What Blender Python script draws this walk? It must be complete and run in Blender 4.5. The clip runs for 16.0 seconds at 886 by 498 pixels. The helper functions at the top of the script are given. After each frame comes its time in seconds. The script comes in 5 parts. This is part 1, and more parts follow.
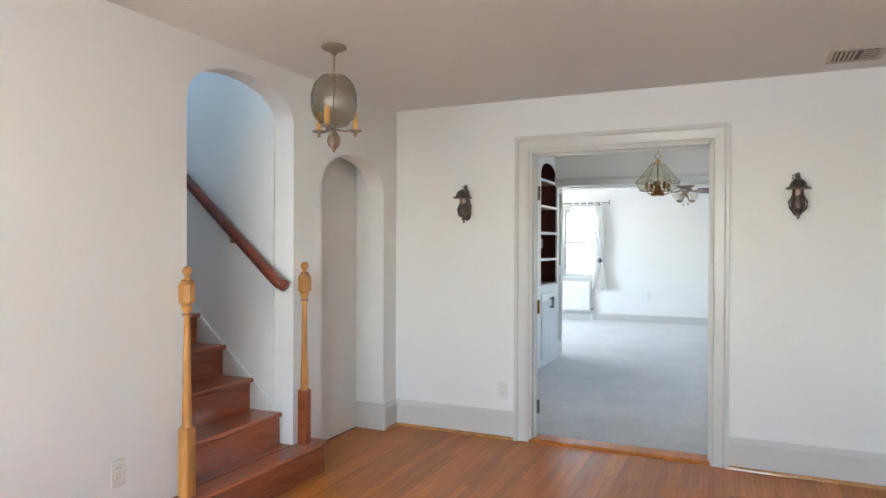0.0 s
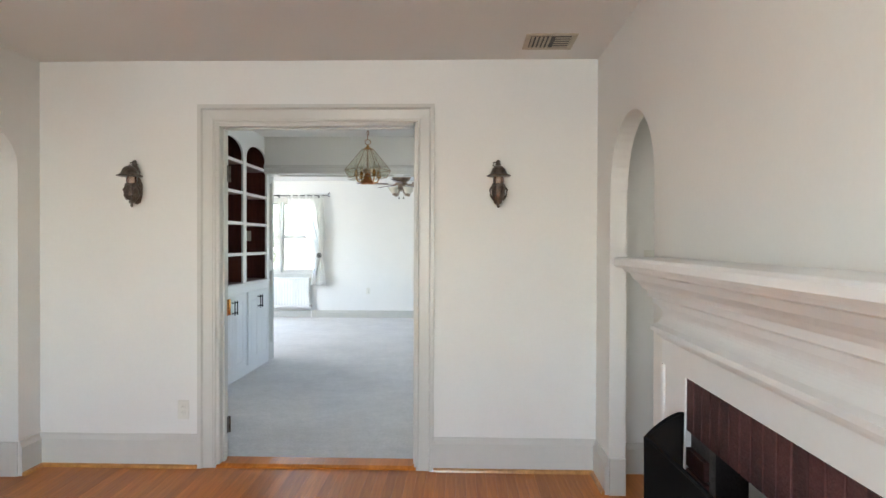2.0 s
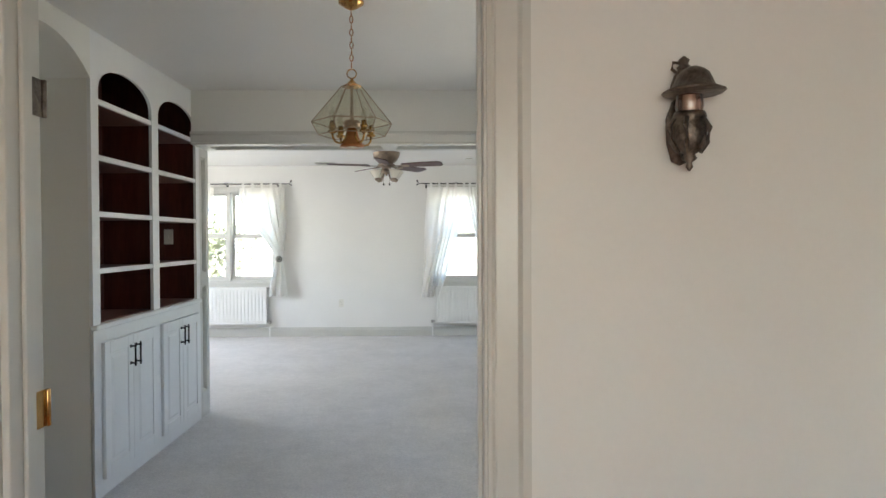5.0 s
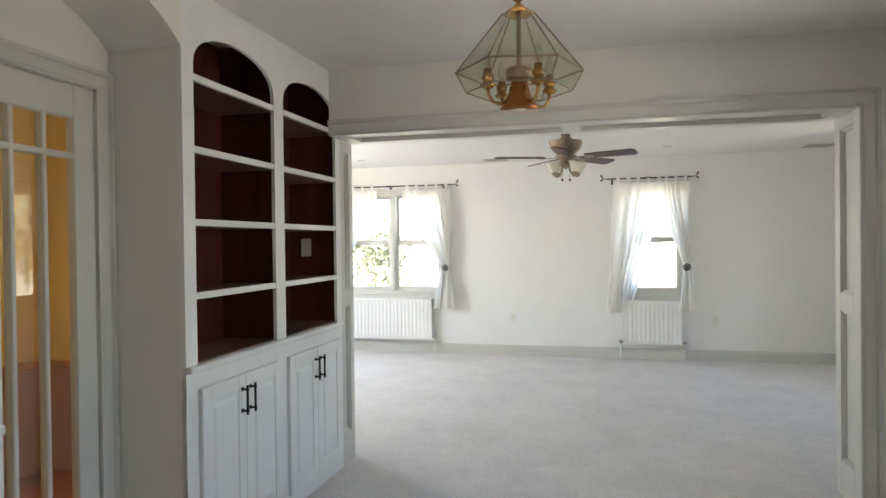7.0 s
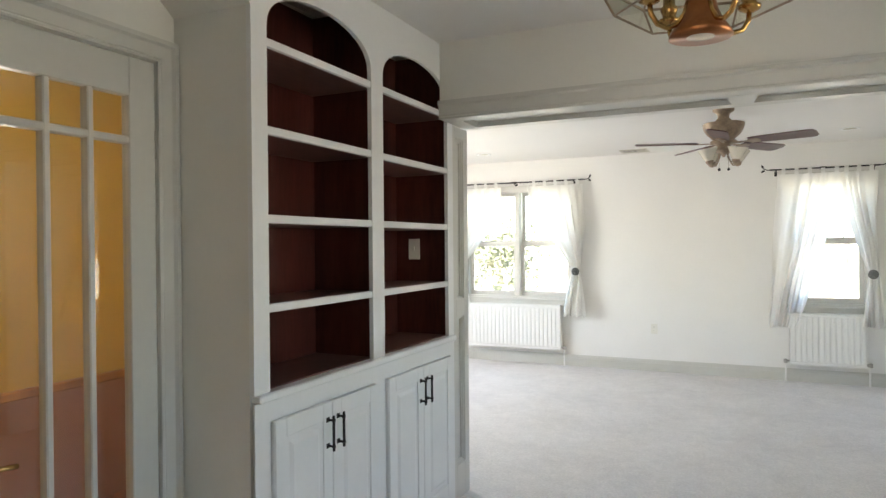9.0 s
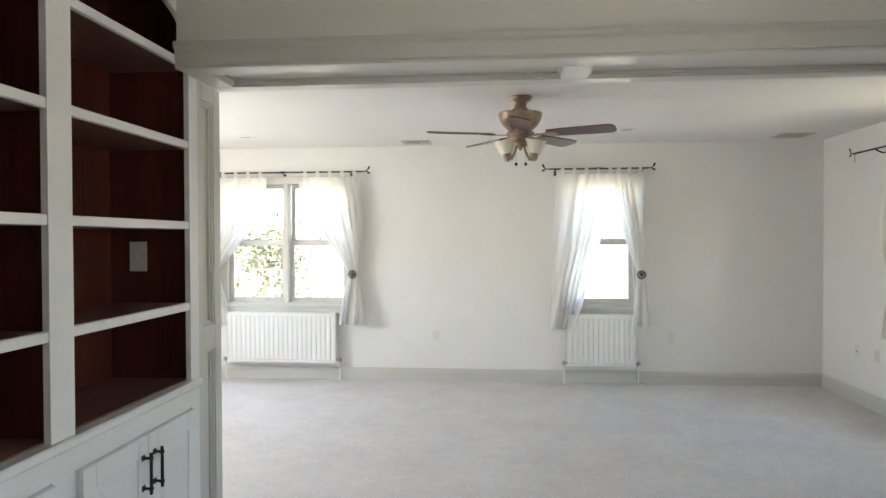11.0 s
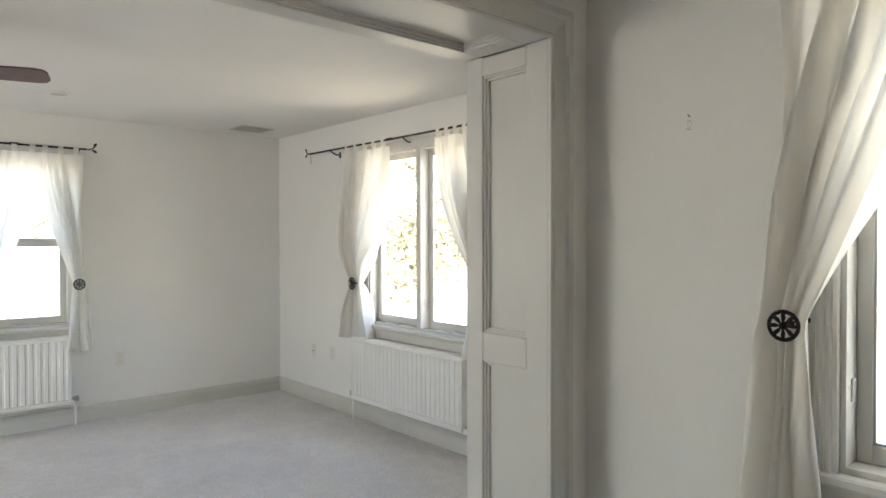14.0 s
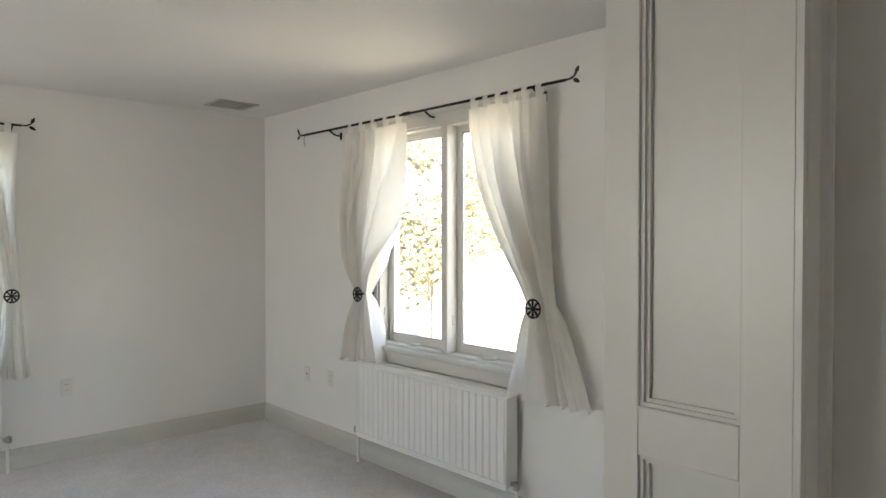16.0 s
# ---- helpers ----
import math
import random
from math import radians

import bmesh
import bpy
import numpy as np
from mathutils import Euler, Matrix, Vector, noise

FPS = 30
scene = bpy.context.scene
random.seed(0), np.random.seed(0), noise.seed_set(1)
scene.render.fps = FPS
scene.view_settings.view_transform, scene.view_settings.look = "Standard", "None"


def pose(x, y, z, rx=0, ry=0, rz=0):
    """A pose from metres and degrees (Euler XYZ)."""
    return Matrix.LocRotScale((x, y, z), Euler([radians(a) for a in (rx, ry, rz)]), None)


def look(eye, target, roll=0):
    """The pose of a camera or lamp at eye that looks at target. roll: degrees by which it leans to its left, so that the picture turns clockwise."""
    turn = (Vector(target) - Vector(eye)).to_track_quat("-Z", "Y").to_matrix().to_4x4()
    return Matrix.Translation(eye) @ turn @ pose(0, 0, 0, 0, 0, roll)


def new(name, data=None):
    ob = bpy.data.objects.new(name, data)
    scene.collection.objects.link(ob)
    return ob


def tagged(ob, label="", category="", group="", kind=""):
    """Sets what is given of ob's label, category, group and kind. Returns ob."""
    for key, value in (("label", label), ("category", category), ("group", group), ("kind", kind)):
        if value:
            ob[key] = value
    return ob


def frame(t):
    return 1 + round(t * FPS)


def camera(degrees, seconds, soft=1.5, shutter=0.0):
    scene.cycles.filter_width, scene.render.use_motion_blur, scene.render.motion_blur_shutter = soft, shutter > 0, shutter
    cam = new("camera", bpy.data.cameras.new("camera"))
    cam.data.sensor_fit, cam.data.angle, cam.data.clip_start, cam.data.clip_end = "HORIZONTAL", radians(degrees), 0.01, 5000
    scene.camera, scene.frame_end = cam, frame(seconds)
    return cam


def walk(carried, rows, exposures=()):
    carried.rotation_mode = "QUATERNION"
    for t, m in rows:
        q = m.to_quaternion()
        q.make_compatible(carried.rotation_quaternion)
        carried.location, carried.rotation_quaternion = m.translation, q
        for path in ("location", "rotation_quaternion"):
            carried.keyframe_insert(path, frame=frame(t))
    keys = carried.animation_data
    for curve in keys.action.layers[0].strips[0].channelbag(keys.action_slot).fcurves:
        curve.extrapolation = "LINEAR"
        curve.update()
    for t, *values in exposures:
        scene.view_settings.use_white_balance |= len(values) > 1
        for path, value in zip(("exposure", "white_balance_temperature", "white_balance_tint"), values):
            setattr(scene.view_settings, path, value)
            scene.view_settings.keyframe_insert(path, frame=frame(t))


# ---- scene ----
cam = camera(67.4, 16.0)
PATH = [
    (0, (-0.126, 0.232, 1.402), (-0.964, 2.048, 1.389), 0.2),
    (0.5, (-0.096, 0.294, 1.396), (-0.729, 2.191, 1.38), 0.3),
    (1, (-0.043, 0.455, 1.38), (-0.452, 2.412, 1.361), 0.3),
    (1.5, (-0.008, 0.614, 1.381), (-0.214, 2.603, 1.362), 0.1),
    (2, (-0.064, 0.846, 1.359), (-0.127, 2.845, 1.339), 0.2),
    (2.5, (-0.165, 1.152, 1.374), (-0.118, 3.151, 1.349), 0.2),
    (3, (-0.221, 1.548, 1.381), (-0.139, 3.546, 1.353), 0.1),
    (3.5, (-0.295, 1.941, 1.39), (-0.201, 3.939, 1.358), -0.0),
    (6, (-0.579, 3.86, 1.421), (-0.702, 5.856, 1.391), -0.5),
    (6.5, (-0.606, 4.15, 1.443), (-0.878, 6.131, 1.414), -0.6),
    (7, (-0.606, 4.315, 1.445), (-1.088, 6.256, 1.425), -0.7),
    (7.5, (-0.647, 4.471, 1.449), (-1.282, 6.368, 1.432), -0.7),
    (8, (-0.659, 4.624, 1.451), (-1.48, 6.447, 1.436), -0.7),
    (8.2, (-0.671, 4.682, 1.449), (-1.532, 6.488, 1.433), -0.5),
    (10.5, (-1.03, 5.583, 1.455), (-1.529, 7.52, 1.43), -0.5),
    (11, (-1.091, 5.805, 1.489), (-1.268, 7.797, 1.457), -0.2),
    (11.5, (-1.109, 5.947, 1.47), (-0.856, 7.931, 1.447), -0.1),
    (12, (-1.125, 6.107, 1.47), (-0.538, 8.018, 1.446), -0.2),
    (12.5, (-1.105, 6.21, 1.474), (-0.255, 8.02, 1.448), -0.2),
    (13, (-1.074, 6.359, 1.465), (-0.032, 8.065, 1.439), -0.2),
    (13.5, (-1.058, 6.565, 1.478), (0.177, 8.138, 1.449), -0.0),
    (14, (-1.013, 6.781, 1.47), (0.311, 8.28, 1.44), -0.1),
    (14.5, (-0.896, 7.062, 1.47), (0.449, 8.543, 1.436), -0.0),
    (15, (-0.785, 7.308, 1.475), (0.566, 8.783, 1.441), -0.1),
    (15.5, (-0.693, 7.567, 1.484), (0.667, 9.033, 1.446), -0.0),
    (16, (-0.563, 7.741, 1.483), (0.803, 9.201, 1.448), -0.0),
]
EXPOSURES = [(0, 3.62, 5900, 8), (1, 3.72, 6050, 8), (2, 3.55, 6150, 8), (3, 3.35, 6300, 9), (6, 3.1, 6700, 10), (8, 3.35, 7000, 10), (11, 3.15, 6900, 12), (12, 3.1, 6900, 12), (13.5, 3.22, 6950, 12), (16, 2.92, 7000, 12)]
walk(cam, [(t, look(eye, target, roll)) for t, eye, target, roll in PATH], EXPOSURES)

# ---------------- world, sun, large lights ----------------
world = bpy.data.worlds.new("sky")
scene.world = world
world.use_nodes = True
wn = world.node_tree.nodes
sky = wn.new("ShaderNodeTexSky")
sky.sky_type, sky.sun_disc = "NISHITA", False
sky.sun_elevation, sky.sun_rotation = radians(48), radians(179)
wn["Background"].inputs[1].default_value = 0.15
world.node_tree.links.new(sky.outputs[0], wn["Background"].inputs[0])
sun = new("sun", bpy.data.lights.new("sun", "SUN"))
sun.data.energy, sun.data.angle, sun.data.color = 4.5, radians(0.6), (1.0, 0.95, 0.87)
sun.matrix_world = look((0.3, -14, 16), (0, 0, 0))


def area_lamp(name, eye, target, sx, sy, watts, color):
    lamp = new(name, bpy.data.lights.new(name, "AREA"))
    lamp.data.shape, lamp.data.size, lamp.data.size_y = "RECTANGLE", sx, sy
    lamp.data.energy, lamp.data.color = watts, color
    lamp.matrix_world = look(eye, target)
    return lamp


DINING_PANE = 1.03
DAY = (0.94, 0.97, 1.0)
# Added fill in the unseen back wall, where windows are only assumed
area_lamp("light_living_back_fill", (-1.0, -1.66, 1.5), (-1.0, 2, 1.4), 2.4, 1.3, 4.3, (0.84, 0.945, 1.0))
# Added fill; no window is known in the left wall it shines from
area_lamp("light_family_side_fill", (-4.96, 10.6, 1.5), (0, 10.6, 1.2), 1.6, 1.3, 5.6, DAY)
area_lamp("light_dining_window", (DINING_PANE, 6.7, 1.5), (-2, 6.7, 0.6), 1.2, 1.1, 0.8, (0.86, 0.94, 1.0))
# Added blue fill hung in the stairwell; no fitting or window there
area_lamp("light_stair_fill", (-4.1, 2.95, 3.6), (-3.0, 3.45, 1.3), 0.6, 0.5, 1.15, (0.5, 0.75, 1.0))
# Added warm fill before the hall's closed end wall, no source there
area_lamp("light_hall_fill", (1.96, 3.9, 1.5), (0, 3.9, 1.3), 0.7, 1.1, 0.27, (1.0, 0.94, 0.80))
# Added lamp that brightens the closed yellow room; its source is invented
area_lamp("light_yellow_room_fill", (-4.16, 6.6, 1.55), (-2.6, 6.5, 1.3), 0.9, 1.1, 2.5, (1.0, 0.98, 0.92))


# ---------------- materials ----------------
def mat(name, color, rough=0.6, metal=0.0, var=0.06, scale=6.0, fine=120.0, bump=0.05, bump_scale=None, spec=0.5, coat=0.0, stretch=None, second=None, per_object=0.0):
    m = bpy.data.materials.new(name)
    m.use_nodes = True
    nt = m.node_tree
    n, l = nt.nodes, nt.links
    b = n["Principled BSDF"]
    b.inputs["Roughness"].default_value, b.inputs["Metallic"].default_value = rough, metal
    b.inputs["Specular IOR Level"].default_value = spec
    b.inputs["Coat Weight"].default_value = coat
    tc = n.new("ShaderNodeTexCoord")
    mp = n.new("ShaderNodeMapping")
    l.new(tc.outputs["Object"], mp.inputs[0])
    if stretch:
        mp.inputs["Scale"].default_value = stretch
    a = n.new("ShaderNodeTexNoise")
    a.inputs["Scale"].default_value, a.inputs["Detail"].default_value = scale, 5
    f = n.new("ShaderNodeTexNoise")
    f.inputs["Scale"].default_value, f.inputs["Detail"].default_value = fine, 3
    l.new(mp.outputs[0], a.inputs["Vector"]), l.new(mp.outputs[0], f.inputs["Vector"])
    mix = n.new("ShaderNodeMath")
    mix.operation = "MULTIPLY_ADD"
    l.new(f.outputs[0], mix.inputs[0])
    mix.inputs[1].default_value = 0.5
    l.new(a.outputs[0], mix.inputs[2])
    ramp = n.new("ShaderNodeValToRGB")
    lo = [max(0, c * (1 - var)) for c in color]
    hi = [min(1, c * (1 + var)) for c in (second or color)]
    ramp.color_ramp.elements[0].position, ramp.color_ramp.elements[1].position = 0.55, 0.95
    ramp.color_ramp.elements[0].color, ramp.color_ramp.elements[1].color = (*lo, 1), (*hi, 1)
    l.new(mix.outputs[0], ramp.inputs[0])
    out = ramp.outputs[0]
    if per_object:
        info = n.new("ShaderNodeObjectInfo")
        hsv = n.new("ShaderNodeHueSaturation")
        mr = n.new("ShaderNodeMapRange")
        mr.inputs[3].default_value, mr.inputs[4].default_value = 1 - per_object, 1 + per_object
        l.new(info.outputs["Random"], mr.inputs[0]), l.new(mr.outputs[0], hsv.inputs["Value"])
        l.new(out, hsv.inputs["Color"])
        out = hsv.outputs[0]
    l.new(out, b.inputs["Base Color"])
    if bump:
        bp = n.new("ShaderNodeBump")
        bp.inputs["Strength"].default_value, bp.inputs["Distance"].default_value = bump, 0.01
        bn = f
        if bump_scale:
            bn = n.new("ShaderNodeTexNoise")
            bn.inputs["Scale"].default_value, bn.inputs["Detail"].default_value = bump_scale, 4
            l.new(mp.outputs[0], bn.inputs["Vector"])
        l.new(bn.outputs[0], bp.inputs["Height"]), l.new(bp.outputs[0], b.inputs["Normal"])
    return m


def pile_marks(m):
    """Trodden and brushed patches in the pile: soft uneven blotches a hand to an arm across."""
    n, l = m.node_tree.nodes, m.node_tree.links
    b = n["Principled BSDF"]
    old = b.inputs["Base Color"].links[0].from_socket
    tc = n.new("ShaderNodeTexCoord")
    wide, small = n.new("ShaderNodeTexNoise"), n.new("ShaderNodeTexNoise")
    for tex, sc, dist in ((wide, 2.3, 0.5), (small, 11.0, 0.5)):
        tex.inputs["Scale"].default_value, tex.inputs["Detail"].default_value, tex.inputs["Distortion"].default_value = sc, 6, dist
        l.new(tc.outputs["Object"], tex.inputs["Vector"])
    both = n.new("ShaderNodeMath")
    both.operation, both.inputs[1].default_value = "MULTIPLY_ADD", 0.8
    l.new(small.outputs[0], both.inputs[0]), l.new(wide.outputs[0], both.inputs[2])
    rng = n.new("ShaderNodeMapRange")
    rng.inputs[1].default_value, rng.inputs[2].default_value, rng.inputs[3].default_value, rng.inputs[4].default_value = 0.65, 1.15, 0.92, 1.04
    l.new(both.outputs[0], rng.inputs[0])
    hsv = n.new("ShaderNodeHueSaturation")
    l.new(rng.outputs[0], hsv.inputs["Value"]), l.new(old, hsv.inputs["Color"]), l.new(hsv.outputs[0], b.inputs["Base Color"])


PAINT = mat("wall_paint", (0.80, 0.785, 0.75), 0.55, var=0.015, scale=2.2, fine=60, bump=0.06, bump_scale=9)
PAINT_DR = mat("dining_wall_paint", (0.78, 0.765, 0.715), 0.55, var=0.015, scale=2.2, fine=60, bump=0.05, bump_scale=10)
CEIL = mat("ceiling_paint", (0.80, 0.78, 0.75), 0.75, var=0.015, scale=1.5, fine=70, bump=0.05, bump_scale=30)
TRIM = mat("trim_paint", (0.63, 0.615, 0.57), 0.32, var=0.02, scale=3, fine=40, bump=0.03, bump_scale=18)
BASEP = mat("baseboard_paint", (0.58, 0.57, 0.52), 0.4, var=0.03, scale=3, fine=40, bump=0.03, bump_scale=18)
WHITE = mat("cabinet_paint", (0.80, 0.80, 0.79), 0.35, var=0.02, scale=3, fine=50, bump=0.03, bump_scale=20)
CARPET = mat("carpet_pile", (0.79, 0.77, 0.755), 0.98, var=0.09, scale=75, fine=230, bump=1.0, bump_scale=190, spec=0.1)
pile_marks(CARPET)
OAK = mat("oak_floor", (0.44, 0.13, 0.016), 0.3, spec=0.2, var=0.12, scale=7, fine=70, bump=0.02, stretch=(1, 0.07, 1), second=(0.57, 0.20, 0.032), coat=0.08, per_object=0.17)
SUB = mat("subfloor", (0.09, 0.035, 0.015), 0.7)
STAIR = mat("stained_stair_wood", (0.25, 0.058, 0.019), 0.28, var=0.25, scale=6, fine=60, bump=0.05, stretch=(1, 0.12, 1), second=(0.35, 0.095, 0.032), coat=0.3)
RAIL = mat("handrail_wood", (0.17, 0.04, 0.02), 0.28, var=0.25, scale=8, fine=60, bump=0.04, coat=0.3)
NEWEL = mat("golden_oak", (0.44, 0.19, 0.045), 0.3, var=0.2, scale=8, fine=60, bump=0.05, stretch=(1, 1, 0.12), second=(0.56, 0.27, 0.07), coat=0.25)
DARKWOOD = mat("mahogany", (0.075, 0.017, 0.011), 0.36, var=0.3, scale=5, fine=60, bump=0.05, stretch=(1, 1, 0.12), second=(0.10, 0.026, 0.017))
# Paler than the mahogany: light reflected by the shelf tops is in the colour
SHELFTOP_LIT = mat("shelf_wood_lit", (0.19, 0.095, 0.075), 0.3, var=0.25, scale=6, fine=60, bump=0.03, stretch=(1, 0.1, 1))
BRASS = mat("antique_brass", (0.52, 0.31, 0.11), 0.25, 1.0, var=0.15, scale=20, bump=0.03)
COPPER = mat("copper_brass", (0.36, 0.15, 0.065), 0.3, 1.0, var=0.15, scale=20, bump=0.03)
PEWTER = mat("dark_pewter", (0.14, 0.115, 0.095), 0.42, 0.8, var=0.4, scale=30, bump=0.3, bump_scale=70)
BRONZE = mat("fan_bronze", (0.33, 0.25, 0.185), 0.42, 0.6, var=0.25, scale=20, bump=0.05)
IRON = mat("black_iron", (0.022, 0.02, 0.02), 0.45, 0.6, var=0.3, scale=40, bump=0.1)
CANDLE = mat("candle_sleeve", (0.72, 0.40, 0.10), 0.5, var=0.15, scale=20)
CREAM = mat("cream_glass_shade", (0.80, 0.74, 0.62), 0.25, var=0.06, scale=12, bump=0.02)
BLADE = mat("fan_blade_wood", (0.085, 0.032, 0.032), 0.4, var=0.25, scale=8, fine=60, bump=0.03)
ENAMEL = mat("radiator_enamel", (0.80, 0.79, 0.755), 0.35, var=0.02, scale=4, bump=0.02)
STEEL = mat("valve_metal", (0.45, 0.43, 0.40), 0.35, 0.9, var=0.2, scale=30)
IVORY = mat("ivory_plastic", (0.74, 0.72, 0.65), 0.4, var=0.02, bump=0.0)
# Near-black colour stands in for the shade inside small holes and ducts
SLOT = mat("hole_shade", (0.05, 0.05, 0.05), 0.6, bump=0.0)
REGISTER = mat("white_register_paint", (0.52, 0.49, 0.42), 0.45, var=0.1, scale=20)
BEIGE = mat("register_paint", (0.50, 0.43, 0.33), 0.45, var=0.1, scale=20)
SOOT = mat("sooty_brick", (0.035, 0.025, 0.024), 0.9, var=0.4, scale=12, bump=0.4, bump_scale=60)
BRICK = mat("red_brick", (0.075, 0.024, 0.022), 0.8, var=0.3, scale=14, fine=90, bump=0.35, bump_scale=80, per_object=0.25)
MORTAR = mat("mortar", (0.10, 0.085, 0.075), 0.9, var=0.2, scale=30, bump=0.3)
YELLOW = mat("yellow_wall_paint", (0.74, 0.50, 0.11), 0.55, var=0.05, scale=2, bump=0.04)
PINK = mat("terracotta_wainscot", (0.42, 0.21, 0.13), 0.5, var=0.08, scale=3, bump=0.04)
ALU = mat("storm_frame", (0.42, 0.42, 0.42), 0.4, 0.3, var=0.05)
GRASS = mat("lawn", (0.36, 0.32, 0.25), 0.95, var=0.2, scale=1.5, fine=60, bump=0.3, second=(0.42, 0.38, 0.30))
BARK = mat("bark", (0.28, 0.24, 0.19), 0.9, var=0.3, scale=10, bump=0.5)
LEAF = mat("autumn_leaf", (0.22, 0.20, 0.10), 0.7, var=0.3, scale=2, second=(0.33, 0.28, 0.14), bump=0.0)
PINE = mat("pine_needles", (0.18, 0.20, 0.13), 0.7, var=0.3, scale=2, bump=0.0)
SIDING = mat("exterior_siding", (0.6, 0.59, 0.56), 0.6, var=0.05)


def glass(name, color, rough=0.0, mixf=0.12):
    m = bpy.data.materials.new(name)
    m.use_nodes = True
    n, l = m.node_tree.nodes, m.node_tree.links
    n.remove(n["Principled BSDF"])
    t, g, mx = n.new("ShaderNodeBsdfTransparent"), n.new("ShaderNodeBsdfGlossy"), n.new("ShaderNodeMixShader")
    fr = n.new("ShaderNodeLayerWeight")
    pw = n.new("ShaderNodeMath")
    pw.operation, pw.inputs[1].default_value = "POWER", 4.0
    l.new(fr.outputs["Facing"], pw.inputs[0])
    ad = n.new("ShaderNodeMath")
    ad.operation = "MULTIPLY_ADD"
    ad.inputs[1].default_value, ad.inputs[2].default_value = 0.6, mixf + 0.03
    t.inputs[0].default_value = (*color, 1)
    g.inputs["Roughness"].default_value = rough
    l.new(pw.outputs[0], ad.inputs[0]), l.new(ad.outputs[0], mx.inputs[0])
    l.new(t.outputs[0], mx.inputs[1]), l.new(g.outputs[0], mx.inputs[2])
    l.new(mx.outputs[0], n["Material Output"].inputs[0])
    return m


PANE = glass("window_glass", (0.97, 0.98, 0.97), 0.0, 0.0)
DOORGLASS = glass("door_glass", (0.95, 0.95, 0.93), 0.0, 0.05)
BEVEL = glass("bevelled_glass", (0.92, 0.92, 0.85), 0.05, 0.06)
BULB = glass("clear_bulb_glass", (0.95, 0.94, 0.9), 0.05, 0.04)
SMOKE = glass("smoked_lantern_glass", (0.70, 0.66, 0.57), 0.35, 0.08)
PINKGLASS = glass("pink_lamp_glass", (0.75, 0.58, 0.52), 0.3, 0.15)


def fabric(name, color, trans):
    m = mat(name, color, 0.9, var=0.03, scale=8, fine=300, bump=0.15, bump_scale=350, spec=0.1)
    n, l = m.node_tree.nodes, m.node_tree.links
    t, mx = n.new("ShaderNodeBsdfTranslucent"), n.new("ShaderNodeMixShader")
    t.inputs[0].default_value = (*color, 1)
    mx.inputs[0].default_value = trans
    l.new(n["Principled BSDF"].outputs[0], mx.inputs[1]), l.new(t.outputs[0], mx.inputs[2])
    l.new(mx.outputs[0], n["Material Output"].inputs[0])
    return m


CLOTH = fabric("cotton_curtain", (0.93, 0.905, 0.85), 0.36)
VOILE = fabric("light_curtain", (0.93, 0.92, 0.89), 0.7)
SHEER = fabric("thin_curtain", (0.92, 0.91, 0.89), 0.75)
# fire screen: woven wire, see-through between the wires
MESH = mat("wire_mesh", (0.004, 0.004, 0.0045), 0.9, 0.0, bump=0.0, spec=0.1)
_n, _l = MESH.node_tree.nodes, MESH.node_tree.links
_t, _mx = _n.new("ShaderNodeBsdfTransparent"), _n.new("ShaderNodeMixShader")
_mx.inputs[0].default_value = 0.965
_l.new(_t.outputs[0], _mx.inputs[1]), _l.new(_n["Principled BSDF"].outputs[0], _mx.inputs[2]), _l.new(_mx.outputs[0], _n["Material Output"].inputs[0])

SCREEN_BAR = mat("matt_black_iron", (0.008, 0.008, 0.009), 0.85, 0.0, bump=0.0, spec=0.1)

# ---------------- mesh helpers ----------------
ORG = {}


def thing(name, loc, label, category, group="", kind=""):
    e = new(name)
    e.empty_display_size = 0.05
    e.location = loc
    ORG[e] = Vector(loc)
    return tagged(e, label, category, group, kind)


def part(name, bm, material, parent=None, label="", smooth=False, xf=None):
    if xf is not None:
        bm.transform(xf)
    if parent is not None:
        bmesh.ops.translate(bm, verts=bm.verts, vec=-ORG[parent])
    bmesh.ops.recalc_face_normals(bm, faces=bm.faces)
    me = bpy.data.meshes.new(name)
    bm.to_mesh(me)
    bm.free()
    me.materials.append(material)
    if smooth:
        for p in me.polygons:
            p.use_smooth = True
    ob = new(name, me)
    if parent is not None:
        ob.parent = parent
        ORG[ob] = ORG[parent]
    else:
        ORG[ob] = Vector((0, 0, 0))
    return tagged(ob, label)


def solid(name, bm, material, label, category, group="", kind="", smooth=False, xf=None):
    """A thing that is a single mesh."""
    return tagged(part(name, bm, material, None, label, smooth, xf), label, category, group, kind)


def setting(name, bm, material, label="", category="", smooth=False, xf=None):
    return tagged(part(name, bm, material, None, label, smooth, xf), label, category, kind="structure")


def box(x0, x1, y0, y1, z0, z1, bev=0.0, bm=None):
    own = bmesh.new()
    bmesh.ops.create_cube(own, size=1)
    for v in own.verts:
        v.co = Vector(((x0 + x1) / 2 + v.co.x * (x1 - x0), (y0 + y1) / 2 + v.co.y * (y1 - y0), (z0 + z1) / 2 + v.co.z * (z1 - z0)))
    if bev:
        bmesh.ops.bevel(own, geom=own.edges[:], offset=bev, segments=1, affect="EDGES")
    return join(bm, own)


def join(bm, own):
    if bm is None:
        return own
    me = bpy.data.meshes.new("tmp")
    own.to_mesh(me)
    own.free()
    bm.from_mesh(me)
    bpy.data.meshes.remove(me)
    return bm


def boxes(rows, bev=0.0):
    bm = bmesh.new()
    for r in rows:
        box(*r, bev=bev, bm=bm)
    return bm


